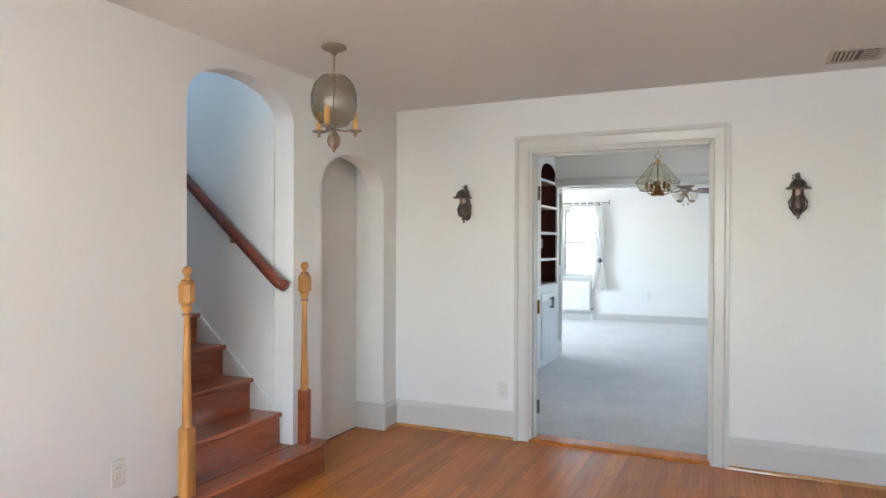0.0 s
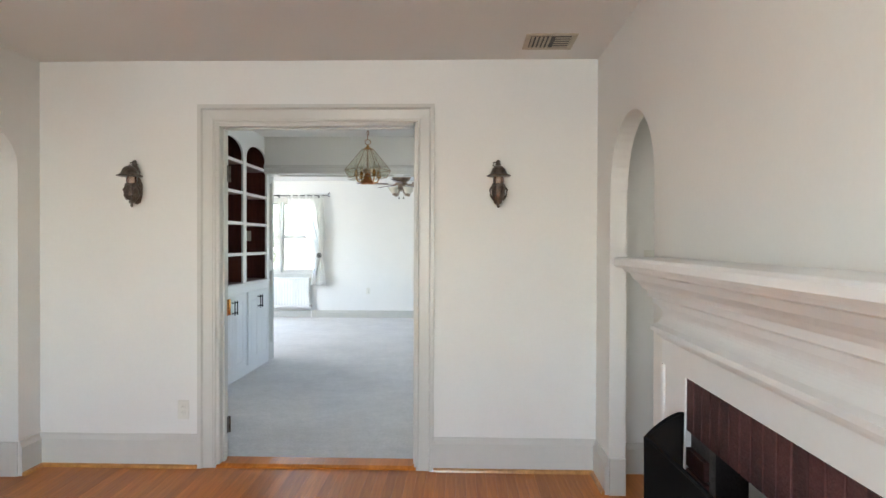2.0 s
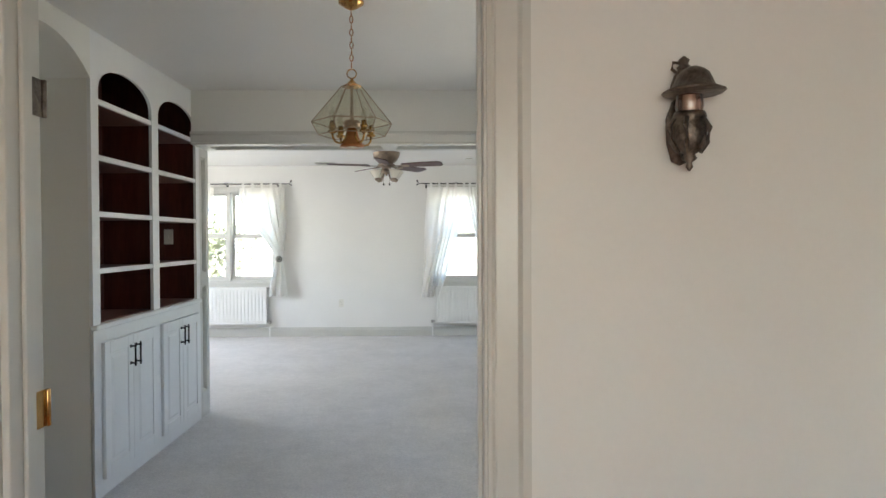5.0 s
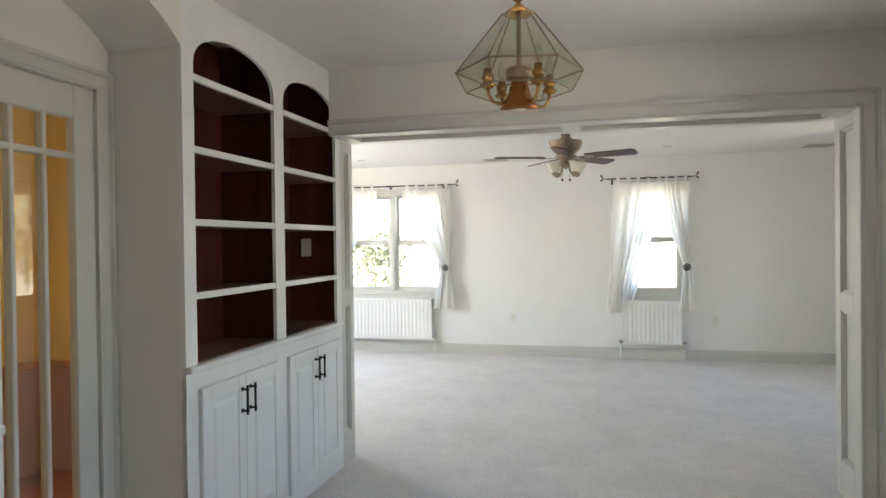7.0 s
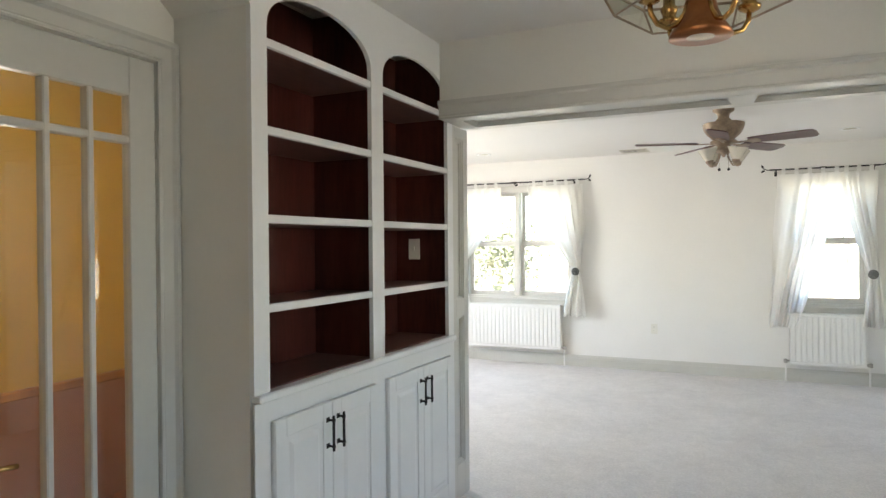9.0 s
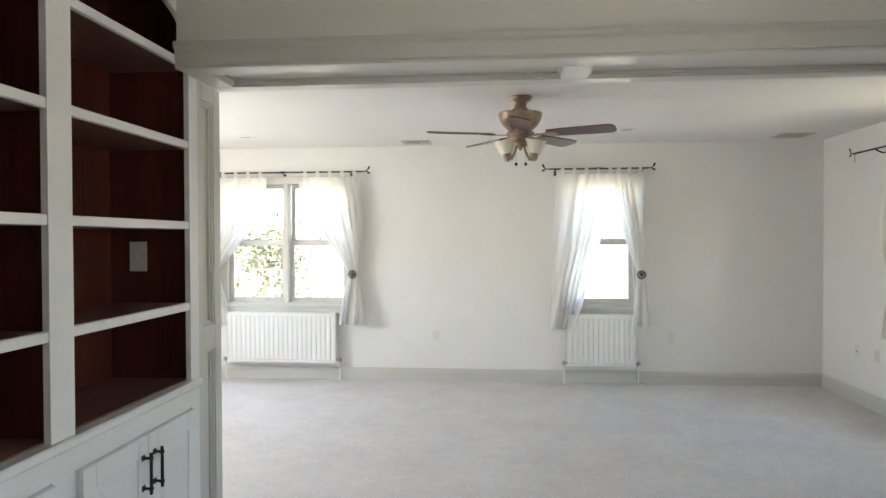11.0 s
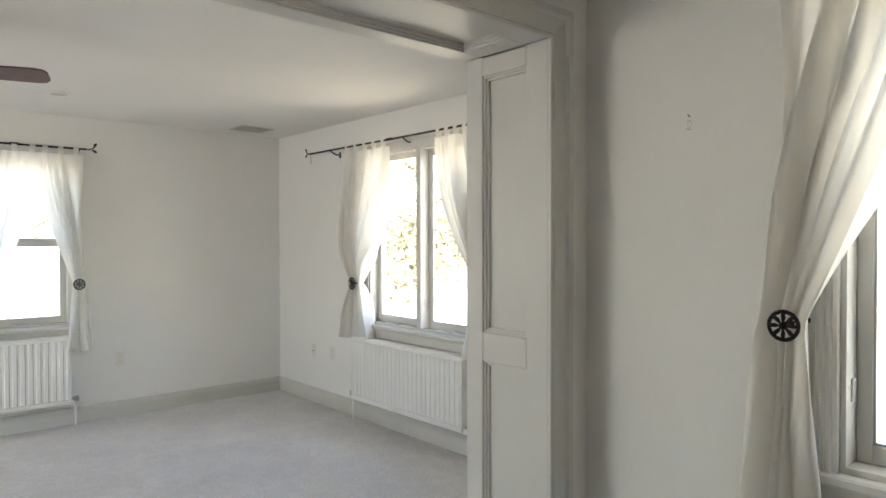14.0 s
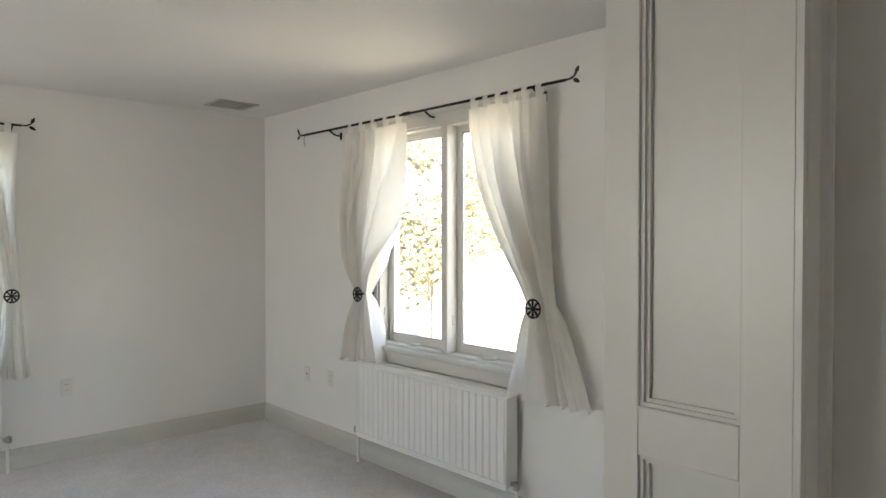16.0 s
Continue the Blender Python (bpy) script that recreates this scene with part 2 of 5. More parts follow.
def lathe(profile, seg=20, at=(0, 0, 0), bm=None, squash=1.0):
    """Turned shape round z from (radius, height) rows."""
    own = bmesh.new()
    rings = []
    for r, z in profile:
        rings.append([own.verts.new((at[0] + max(r, 1e-4) * math.cos(2 * math.pi * i / seg), at[1] + squash * max(r, 1e-4) * math.sin(2 * math.pi * i / seg), at[2] + z)) for i in range(seg)])
    for a, b in zip(rings, rings[1:]):
        for i in range(seg):
            own.faces.new((a[i], a[(i + 1) % seg], b[(i + 1) % seg], b[i]))
    own.faces.new(rings[0])
    own.faces.new(rings[-1])
    return join(bm, own)


def shell(profile, seg=20, at=(0, 0, 0), bm=None):
    own = bmesh.new()
    rings = [[own.verts.new((at[0] + r * math.cos(2 * math.pi * i / seg), at[1] + r * math.sin(2 * math.pi * i / seg), at[2] + z)) for i in range(seg)] for r, z in profile]
    for a, b in zip(rings, rings[1:]):
        for i in range(seg):
            own.faces.new((a[i], a[(i + 1) % seg], b[(i + 1) % seg], b[i]))
    return join(bm, own)


def tube(points, r, seg=8, bm=None, taper=None):
    own = bmesh.new()
    pts = [Vector(p) for p in points]
    rings = []
    for i, p in enumerate(pts):
        d = (pts[min(i + 1, len(pts) - 1)] - pts[max(i - 1, 0)]).normalized()
        side = d.cross(Vector((0, 0, 1)))
        side = side.normalized() if side.length > 1e-3 else Vector((1, 0, 0))
        up = side.cross(d)
        rr = r * (taper[i] if taper else 1)
        rings.append([own.verts.new(p + rr * (math.cos(2 * math.pi * k / seg) * side + math.sin(2 * math.pi * k / seg) * up)) for k in range(seg)])
    for a, b in zip(rings, rings[1:]):
        for k in range(seg):
            own.faces.new((a[k], a[(k + 1) % seg], b[(k + 1) % seg], b[k]))
    own.faces.new(rings[0])
    own.faces.new(rings[-1])
    return join(bm, own)


def extrude_profile(profile, a, b, axis, bm=None):
    """A moulding: closed profile of (p, q) pairs run along axis x, y or z from a to b.
    x: (p, q) = (y, z); y: (x, z); z: (x, y)."""
    own = bmesh.new()
    def put(p, q, t):
        return {"x": (t, p, q), "y": (p, t, q), "z": (p, q, t)}[axis]
    A = [own.verts.new(put(p, q, a)) for p, q in profile]
    B = [own.verts.new(put(p, q, b)) for p, q in profile]
    k = len(profile)
    for i in range(k):
        own.faces.new((A[i], A[(i + 1) % k], B[(i + 1) % k], B[i]))
    own.faces.new(A)
    own.faces.new(B)
    return join(bm, own)


def arch_curve(u0, u1, spring, rise, n=24, segmental=False):
    c, r = (u0 + u1) / 2, (u1 - u0) / 2
    if segmental:
        big = (r * r + rise * rise) / (2 * rise)
        return [(u, spring + rise - big + math.sqrt(big * big - (u - c) ** 2)) for u in (u0 + (u1 - u0) * i / n for i in range(n + 1))]
    return [(c - r * math.cos(math.pi * i / n), spring + rise * max(0.0, math.sin(math.pi * i / n)) ** 0.8) for i in range(n + 1)]


def arch_fill(d0, d1, u0, u1, spring, rise, top, axis, bm=None, segmental=False):
    """Solid above an arch from its curve up to top; axis: the wall's run ('x' or 'y'), d0..d1 its thickness."""
    own = bmesh.new()
    cur = arch_curve(u0, u1, spring, rise, segmental=segmental)
    def put(u, d, z):
        return (u, d, z) if axis == "x" else (d, u, z)
    rows = [[own.verts.new(put(u, d, zz)) for d, zz in ((d0, z), (d1, z), (d1, top), (d0, top))] for u, z in cur]
    for a, b in zip(rows, rows[1:]):
        for i in range(4):
            own.faces.new((a[i], a[(i + 1) % 4], b[(i + 1) % 4], b[i]))
    own.faces.new(rows[0])
    own.faces.new(rows[-1])
    return join(bm, own)


def wall(name, axis, d0, d1, u0, u1, z0, z1, holes=(), material=None, label=""):
    """A wall along axis with holes (u0, u1, z0, z1[, spring]); with spring, the hole has an arched head."""
    bm = bmesh.new()
    def slab(a, b, c, d):
        if b - a > 1e-4 and d - c > 1e-4:
            if axis == "x":
                box(a, b, d0, d1, c, d, bm=bm)
            else:
                box(d0, d1, a, b, c, d, bm=bm)
    u = u0
    for h in sorted(holes):
        slab(u, h[0], z0, z1)
        slab(h[0], h[1], z0, h[2])
        if len(h) > 4:
            arch_fill(d0, d1, h[0], h[1], h[4], h[3] - h[4], z1, axis, bm)
        else:
            slab(h[0], h[1], h[3], z1)
        u = h[1]
    slab(u, u1, z0, z1)
    return setting(name, bm, material or PAINT, label, "wall")


# ---------------- the rooms ----------------
LX, RX, DY = -2.63, 0.72, 4.79          # living room left wall, fireplace wall, doorway wall
OZ = 2.113                             # underside of the wide opening's lining
BX, OY0, OY1, JX = -2.28, 8.16, 8.54, 0.655   # bookcase fronts, wide opening, its jamb
FX, FY = 2.08, 12.69                    # family room side wall and window wall
DX = 0.86                               # dining room window wall
CL, CD, CF = 2.44, 2.52, 2.45           # ceilings
ND, FD, SD = (3.79, 4.59), (3.61, 4.44), (2.66, 3.50)   # niche, side arch, stair arch

wall("wall_living_left", "y", LX - 0.14, LX, -1.75, DY, 0, CL, [(SD[0], SD[1], 0, 2.335, 2.10), (ND[0], ND[1], 0, 2.02, 1.75)], label="white plaster wall with two arched openings")
wall("wall_fireplace", "y", RX, RX + 0.09, -1.75, DY, 0, CL, [(1.50, 3.12, 0, 0.96), (FD[0], FD[1], 0, 1.985, 1.56)], label="white plaster wall with an arched opening")
wall("wall_doorway", "x", DY, DY + 0.14, LX - 0.14, 2.14, 0, CD, [(-1.55, -0.345, 0, 2.07)], label="white plaster wall with a cased doorway")
# Unseen wall; its opening is cut for the added fill lamp
wall("wall_living_back", "x", -1.75, -1.6, LX - 0.14, RX + 0.14, 0, CL, [(-2.2, 0.2, 0.85, 2.15)], label="white plaster wall")
wall("niche_back", "y", LX - 0.36, LX - 0.24, ND[0] - 0.1, ND[1] + 0.2, 0, CL)
setting("niche_cheek", boxes([(LX - 0.24, LX - 0.14, ND[0] - 0.1, ND[0], 0, CL), (LX - 0.24, LX - 0.14, ND[1], ND[1] + 0.15, 0, CL)]), PAINT, "white plaster niche side", "wall")
setting("ceiling_living", box(LX - 0.14, RX + 0.14, -1.75, DY, CL, CL + 0.2), CEIL, "smooth off-white plaster ceiling", "ceiling")
# stair enclosure
wall("wall_stair_far", "x", SD[1] - 0.015, SD[1] + 0.12, -5.5, LX - 0.14, 0, 3.8)
wall("wall_stair_near", "x", SD[0] - 0.14, SD[0] - 0.03, -5.5, LX - 0.14, 0, 3.8)
wall("wall_stair_end", "y", -5.6, -5.5, SD[0] - 0.14, SD[1] + 0.12, 0, 3.8)
wall("wall_stair_head", "y", LX - 0.14, LX, SD[0] - 0.14, SD[1] + 0.12, CL + 0.2, 3.8)
setting("ceiling_stair", box(-5.6, LX, SD[0] - 0.14, SD[1] + 0.12, 3.8, 3.9), CEIL)
# side hall behind the arch
wall("wall_hall_end", "y", 2.0, 2.14, 2.9, DY, 0, CL)
wall("wall_hall_near", "x", 2.8, 2.9, RX + 0.09, 2.14, 0, CL)
setting("ceiling_hall", box(RX + 0.141, 2.14, 2.8, DY, CL, CL + 0.2), CEIL)
# dining room
wall("wall_dining_left", "y", LX - 0.12, LX, DY + 0.14, OY1, 0, CD, [(5.965, 6.61, 0, 2.085)], PAINT_DR)
wall("wall_dining_window", "y", DX, DX + 0.16, DY + 0.14, OY0, 0, CD, [(6.02, 7.38, 0.87, 2.12)], PAINT_DR, "cream painted wall with a window")
setting("ceiling_dining", box(LX - 0.12, DX + 0.16, DY + 0.14, OY0, CD, CD + 0.2), CEIL, "off-white textured ceiling", "ceiling")
wall("wall_opening", "x", OY0, OY1, BX, FX + 0.16, 0, CD + 0.1, [(BX, JX + 0.045, 0, OZ + 0.05)], PAINT_DR, "cream painted wall with a wide cased opening")
wall("wall_opening_left", "x", 8.33, OY1, -5.1, BX - 0.045, 0, CD + 0.1, (), PAINT_DR)
wall("wall_opening_head", "x", 8.33, OY1, BX - 0.045, BX, OZ + 0.05, CD + 0.1, (), PAINT_DR)
# yellow room behind the glazed door
wall("wall_yellow_far", "y", -4.3, -4.2, 5.0, 8.0, 0, CD, (), YELLOW)
wall("wall_yellow_side", "x", 7.9, 8.0, -4.2, LX - 0.12, 0, CD, (), YELLOW)
wall("wall_yellow_near", "x", DY + 0.14, DY + 0.24, -4.3, LX - 0.12, 0, CD, (), YELLOW)
setting("ceiling_yellow", box(-4.3, LX - 0.12, DY + 0.14, 8.0, CD, CD + 0.2), CEIL)
setting("floor_yellow", box(-4.3, LX - 0.12, DY + 0.14, 8.0, -0.1, 0.0), STAIR)
wains = boxes([(-4.2, -4.18, 5.03, 7.9, 0, 0.67), (-4.2, LX - 0.12, 7.88, 7.9, 0, 0.67)])
setting("wainscot", wains, PINK, "terracotta painted wainscot", "trim")
setting("chair_rail", boxes([(-4.2, -4.16, 5.03, 7.9, 0.67, 0.72), (-4.2, LX - 0.12, 7.86, 7.9, 0.67, 0.72)], 0.008), NEWEL, "wooden chair rail", "trim")
# family room
A0, A1, B0, B1, C0, C1 = -4.04, -2.71, -0.43, 0.26, 9.91, 11.18
WZ0, WZ1 = 0.79, 2.09
wall("wall_windows", "x", FY, FY + 0.16, -5.1, FX + 0.16, 0, CF, [(A0, A1, WZ0, WZ1), (B0, B1, WZ0, WZ1)], PAINT, "white wall with two curtained windows")
wall("wall_family_right", "y", FX, FX + 0.16, OY1, FY, 0, CF, [(C0, C1, 0.79, 2.15)], PAINT, "white wall with a casement window")
# Unseen wall with an invented opening for the side fill lamp
wall("wall_family_left", "y", -5.1, -4.98, OY1, FY, 0, CF, [(9.8, 11.4, 0.86, 2.1)])
setting("ceiling_family", box(-5.1, FX + 0.16, OY1, FY + 0.16, CF, CF + 0.25), CEIL, "smooth white ceiling", "ceiling")
# floors
setting("subfloor", box(LX - 0.4, 2.1, -1.75, DY + 0.03, -0.12, -0.02), SUB, "dark boards under the oak strips", "floor")
setting("carpet_floor", box(LX - 0.05, FX + 0.1, DY + 0.17, FY + 0.05, -0.1, 0.004), CARPET, "pale grey-beige cut pile carpet", "floor")
setting("carpet_floor_side", box(-5.1, LX - 0.05, OY1 - 0.2, FY + 0.05, -0.1, 0.004), CARPET, "pale grey-beige cut pile carpet", "floor")
setting("threshold", extrude_profile([(DY - 0.01, 0.0), (DY - 0.01, 0.008), (DY + 0.02, 0.018), (DY + 0.15, 0.018), (DY + 0.18, 0.006), (DY + 0.18, 0.0)], -1.56, -0.335, "x"), OAK, "worn oak threshold", "trim")

# ---------------- baseboards ----------------
def base_profile(face, sign, h, t=0.02):
    s = sign
    return [(face, 0), (face + s * t, 0), (face + s * t, h * 0.82), (face + s * (t - 0.004), h * 0.86), (face + s * (t - 0.010), h * 0.93), (face + s * 0.008, h), (face, h)]


def shoe_profile(face, sign, t=0.02):
    s = sign
    return [(face + s * t, 0), (face + s * (t + 0.018), 0), (face + s * (t + 0.015), 0.012), (face + s * t, 0.02)]


def baseboard(axis, face, sign, a, b, h, shoe=False):
    if h < 0.15:
        s = sign
        board = setting("baseboard", extrude_profile([(face, 0), (face + s * 0.018, 0), (face + s * 0.018, h * 0.70), (face, h * 0.70)], a, b, axis), BASEP, "grey-green painted baseboard", "trim")
        setting("baseboard_cap", extrude_profile([(face, h * 0.72), (face + s * 0.022, h * 0.72), (face + s * 0.020, h * 0.82), (face + s * 0.008, h), (face, h)], a, b, axis), BASEP, "moulded cap on the baseboard", "trim")
        return board
    setting("baseboard", extrude_profile(base_profile(face, sign, h), a, b, axis), TRIM, "grey-white painted baseboard", "trim")
    if shoe:
        setting("shoe_moulding", extrude_profile(shoe_profile(face, sign), a, b, axis), NEWEL, "orange oak shoe moulding", "trim")


baseboard("x", DY, -1, LX, -1.655, 0.2, True)
baseboard("x", DY, -1, -0.24, RX, 0.2, True)
baseboard("y", LX, 1, ND[1], DY - 0.02, 0.2, True)
baseboard("y", LX, 1, -1.6, SD[0] - 0.2, 0.2, True)
baseboard("y", RX, -1, FD[1], DY - 0.02, 0.2, True)
baseboard("y", RX, -1, FD[0] - 0.22, FD[0], 0.2, True)
setting("baseboard", boxes([(RX, RX + 0.09, FD[1] - 0.014, FD[1], 0, 0.2)], 0.003), TRIM, "grey-white painted baseboard", "trim")
setting("baseboard", boxes([(LX - 0.24, LX, ND[1] - 0.014, ND[1], 0, 0.2)], 0.003), TRIM, "grey-white painted baseboard", "trim")
baseboard("x", DY, -1, RX + 0.09, 1.08, 0.18)
baseboard("x", FY, -1, -4.98, FX, 0.135)
baseboard("y", FX, -1, OY1, FY - 0.02, 0.135)
baseboard("y", DX, -1, DY + 0.14, OY0 - 0.02, 0.135)
baseboard("x", OY1, 1, JX + 0.02, FX, 0.135)

# ---------------- doorway casing ----------------
def casing_profile(face, sign, inner, outer, t=0.022):
    """Profile in (along wall, out of wall); inner edge thin, outer edge with a back band."""
    w = outer - inner
    k = [(0, 0), (0, 0.55), (0.08, 0.7), (0.16, 0.5), (0.2, 0.62), (0.7, 0.8), (0.74, 1.0), (0.80, 1.35), (1.0, 1.35), (1.0, 0)]
    return [(inner + a * w, face + sign * t * b) for a, b in k]


def cased(prefix, axis_face, sign, u0, u1, top, w, legs=(True, True), z0=0.0, material=TRIM, swap=False):
    """Door or opening casing on a wall face; swap for walls along y."""
    bm = bmesh.new()
    rings = []
    for a, b in casing_profile(0.0, 1, 0.0, 1.0):
        o, d = a * w, axis_face + sign * b
        pts = []
        if legs[0]:
            pts += [(u0 - o, z0), (u0 - o, top + o)]
        else:
            pts += [(u0, top + o)]
        if legs[1]:
            pts += [(u1 + o, top + o), (u1 + o, z0)]
        else:
            pts += [(u1, top + o)]
        rings.append([bm.verts.new((d, u, z) if swap else (u, d, z)) for u, z in pts])
    k, m = len(rings), len(rings[0])
    for i in range(k):
        for j in range(m - 1):
            bm.faces.new((rings[i][j], rings[(i + 1) % k][j], rings[(i + 1) % k][j + 1], rings[i][j + 1]))
    bm.faces.new([r[0] for r in rings])
    bm.faces.new([r[-1] for r in rings])
    setting(prefix, bm, material, "grey-white painted moulded casing", "trim")


cased("trim_doorway", DY, -1, -1.55, -0.345, 2.07, 0.105)
cased("trim_doorway", DY + 0.14, 1, -1.55, -0.345, 2.07, 0.105)
setting("door_jamb", boxes([(-1.55, -1.53, DY - 0.004, DY + 0.144, 0.018, 2.07), (-0.355, -0.345, DY - 0.004, DY + 0.144, 0.018, 2.07), (-1.53, -0.365, DY - 0.004, DY + 0.144, 2.05, 2.07),
        (-1.53, -1.518, DY + 0.05, DY + 0.09, 0.018, 2.05), (-0.366, -0.355, DY + 0.05, DY + 0.09, 0.018, 2.05), (-1.518, -0.377, DY + 0.05, DY + 0.09, 2.038, 2.05)], 0.002), TRIM, "painted door jamb with stops", "trim")
for z, m in ((1.78, PEWTER), (0.95, BRASS), (0.22, PEWTER)):
    h = thing("hinge", (-1.525, DY + 0.12, z), "tarnished metal door hinge on the painted jamb", "hinge", "hinges on the doorway jamb")
    part("leaf", box(-1.53, -1.526, DY + 0.095, DY + 0.144, z - 0.05, z + 0.05, 0.001), m, h)
    part("knuckle", lathe([(0.006, -0.05), (0.007, -0.048), (0.007, 0.048), (0.006, 0.05)], 10, (-1.523, DY + 0.15, z)), m, h, smooth=True)

# ---------------- wide opening: casing and panelled jambs ----------------
cased("trim_opening", OY0, -1, BX, JX, OZ, 0.095, (False, True))


def panelled(xf, length, stops, label, name, width=0.38, st=0.092, sb=0.082):
    """Panelled lining: local x along its length, y across, z out of the wall. stops: rails (a, b)."""
    setting(name, boxes([(0, length, 0.0, width, -0.01, 0.004)]), TRIM, label, "trim", xf=xf)
    rows = [(0, length, 0.0, st, 0.004, 0.03), (0, length, width - sb, width, 0.004, 0.03)]
    rows += [(a, b, st, width - sb, 0.004, 0.03) for a, b in stops]
    setting(name, boxes(rows, 0.002), TRIM, label, "trim", xf=xf)
    bm = bmesh.new()
    for (a0, a), (b, b1) in zip(stops, stops[1:]):
        for q in (0, 1):
            o, h = 0.008 * q, 0.022 - 0.008 * q
            y0, y1 = st, width - sb
            box(a + o, b - o, y0 + o, y0 + o + 0.008, 0.004, h, bm=bm)
            box(a + o, b - o, y1 - o - 0.008, y1 - o, 0.004, h, bm=bm)
            box(a + o, a + o + 0.008, y0 + o + 0.008, y1 - o - 0.008, 0.004, h, bm=bm)
            box(b - o - 0.008, b - o, y0 + o + 0.008, y1 - o - 0.008, 0.004, h, bm=bm)
    setting(name, bm, TRIM, "stepped panel moulding", "trim", xf=xf)


zr = [(0.0, 0.2), (1.036, 1.138), (2.045, OZ - 0.005)]
up_r = Matrix(((0, 0, -1, JX + 0.03), (0, 1, 0, OY0), (1, 0, 0, 0.0), (0, 0, 0, 1)))
panelled(up_r, OZ, zr, "grey-white panelled jamb", "opening_jamb")
up_l = Matrix(((0, 0, 1, BX - 0.035), (0, 1, 0, 8.325), (1, 0, 0, 0.0), (0, 0, 0, 1)))
panelled(up_l, OZ, zr, "grey-white panelled jamb", "opening_jamb", 0.215, 0.04, 0.06)
soff = Matrix(((1, 0, 0, BX), (0, 1, 0, OY0), (0, 0, -1, OZ + 0.03), (0, 0, 0, 1)))
L = JX - BX
panelled(soff, L, [(0.0, 0.09), (1.42, 1.52), (L - 0.09, L)], "grey-white panelled soffit", "opening_soffit")

# ---------------- stairs ----------------
stair = thing("staircase", (-2.6, 3.1, 0), "red-stained wooden staircase rising behind an arch", "stairs", kind="structure")
RUN, RISE = 0.218, 0.191
for i in range(12):
    x = -2.50 - RUN * i
    z = RISE * (i + 1)
    y0, y1 = (SD[0] - 0.17, SD[1] + 0.17) if i == 0 else (SD[0] - 0.028, SD[1] - 0.018)
    xb = max(x - RUN - 0.06, -5.5) if i else LX + 0.002
    if i == 0:
        part("tread", box(LX + 0.002, x + 0.025, y0, y1, z - 0.028, z, 0.008), STAIR, stair)
        part("tread", box(x - RUN - 0.04, LX + 0.002, SD[0] + 0.002, SD[1] - 0.018, z - 0.028, z, 0.0), STAIR, stair)
        part("riser", box(LX + 0.002, x, y0 + 0.025, y1 - 0.025, 0, z - 0.028), STAIR, stair)
    else:
        part("tread", box(xb, x + 0.025, y0, y1, z - 0.028, z, 0.008), STAIR, stair)
        part("riser", box(x - 0.02, x, y0, y1, z - RISE, z - 0.028), STAIR, stair)
setting("stair_skirt", extrude_profile([(-2.78, 0.0), (-2.78, 0.44), (-5.1, 0.44 + 2.32 * RISE / RUN), (-5.1, 0.0)], SD[1] - 0.032, SD[1] - 0.013, "y"), PAINT, "white sloping stair skirt", "trim")
part("scotia_block", box(LX + 0.002, -2.51, SD[1] + 0.146, SD[1] + 0.16, 0, 0.10), NEWEL, stair, "short oak trim piece")


def newel(y, lo, label):
    n = thing("newel_post", (-2.57, y, lo), label, "newel post", "newel posts at the stair foot")
    c = (-2.57, y, lo)
    s = 0.03
    part("base_block", box(c[0] - s, c[0] + s, y - s, y + s, lo, lo + 0.33, 0.004), STAIR if "dark" in label else NEWEL, n, "square block")
    part("shaft", lathe([(0.026, 0.33), (0.029, 0.335), (0.021, 0.35), (0.024, 0.37), (0.019, 0.55), (0.0155, 0.80), (0.0145, 0.86), (0.022, 0.868), (0.0145, 0.88), (0.024, 0.9), (0.028, 0.915)], 18, c), NEWEL, n, smooth=True)
    s = 0.037
    part("head_block", box(c[0] - s, c[0] + s, y - s, y + s, lo + 0.915, lo + 1.035, 0.02), NEWEL, n)
    for zz in (0.875, 0.912, 1.036):
        part("groove_ring", lathe([(0.02, -0.003), (0.0265, -0.002), (0.0265, 0.002), (0.02, 0.003)], 16, (c[0], y, lo + zz)), RAIL, n, "dark turned ring", True)
    part("finial", lathe([(0.027, 1.03), (0.023, 1.04), (0.011, 1.05), (0.014, 1.06), (0.023, 1.075), (0.024, 1.085), (0.016, 1.10), (0.004, 1.104)], 16, c), NEWEL, n, smooth=True)


newel(SD[1] + 0.03, RISE, "turned oak newel post with dark-stained square base")
newel(SD[0] - 0.055, RISE, "turned golden oak newel post against the wall")
hr = thing("handrail", (-2.8, SD[1] - 0.08, 1.1), "round red-brown wooden handrail sloping up the stair wall", "handrail")
yy = SD[1] - 0.075
pts = [(-2.63, yy, 1.15), (-2.69, yy, 1.175)] + [(-2.76 - 0.3 * i, yy, 1.235 + 0.3 * i * RISE / RUN) for i in range(8)]
part("rail", tube(pts, 0.034, 12), RAIL, hr, smooth=True)
for i in (1, 4):
    x = -2.76 - 0.3 * i
    part("bracket", tube([(x, yy, 1.2 + 0.3 * i * RISE / RUN), (x, yy + 0.02, 1.15 + 0.3 * i * RISE / RUN), (x, SD[1] - 0.015, 1.15 + 0.3 * i * RISE / RUN)], 0.008), BRASS, hr)

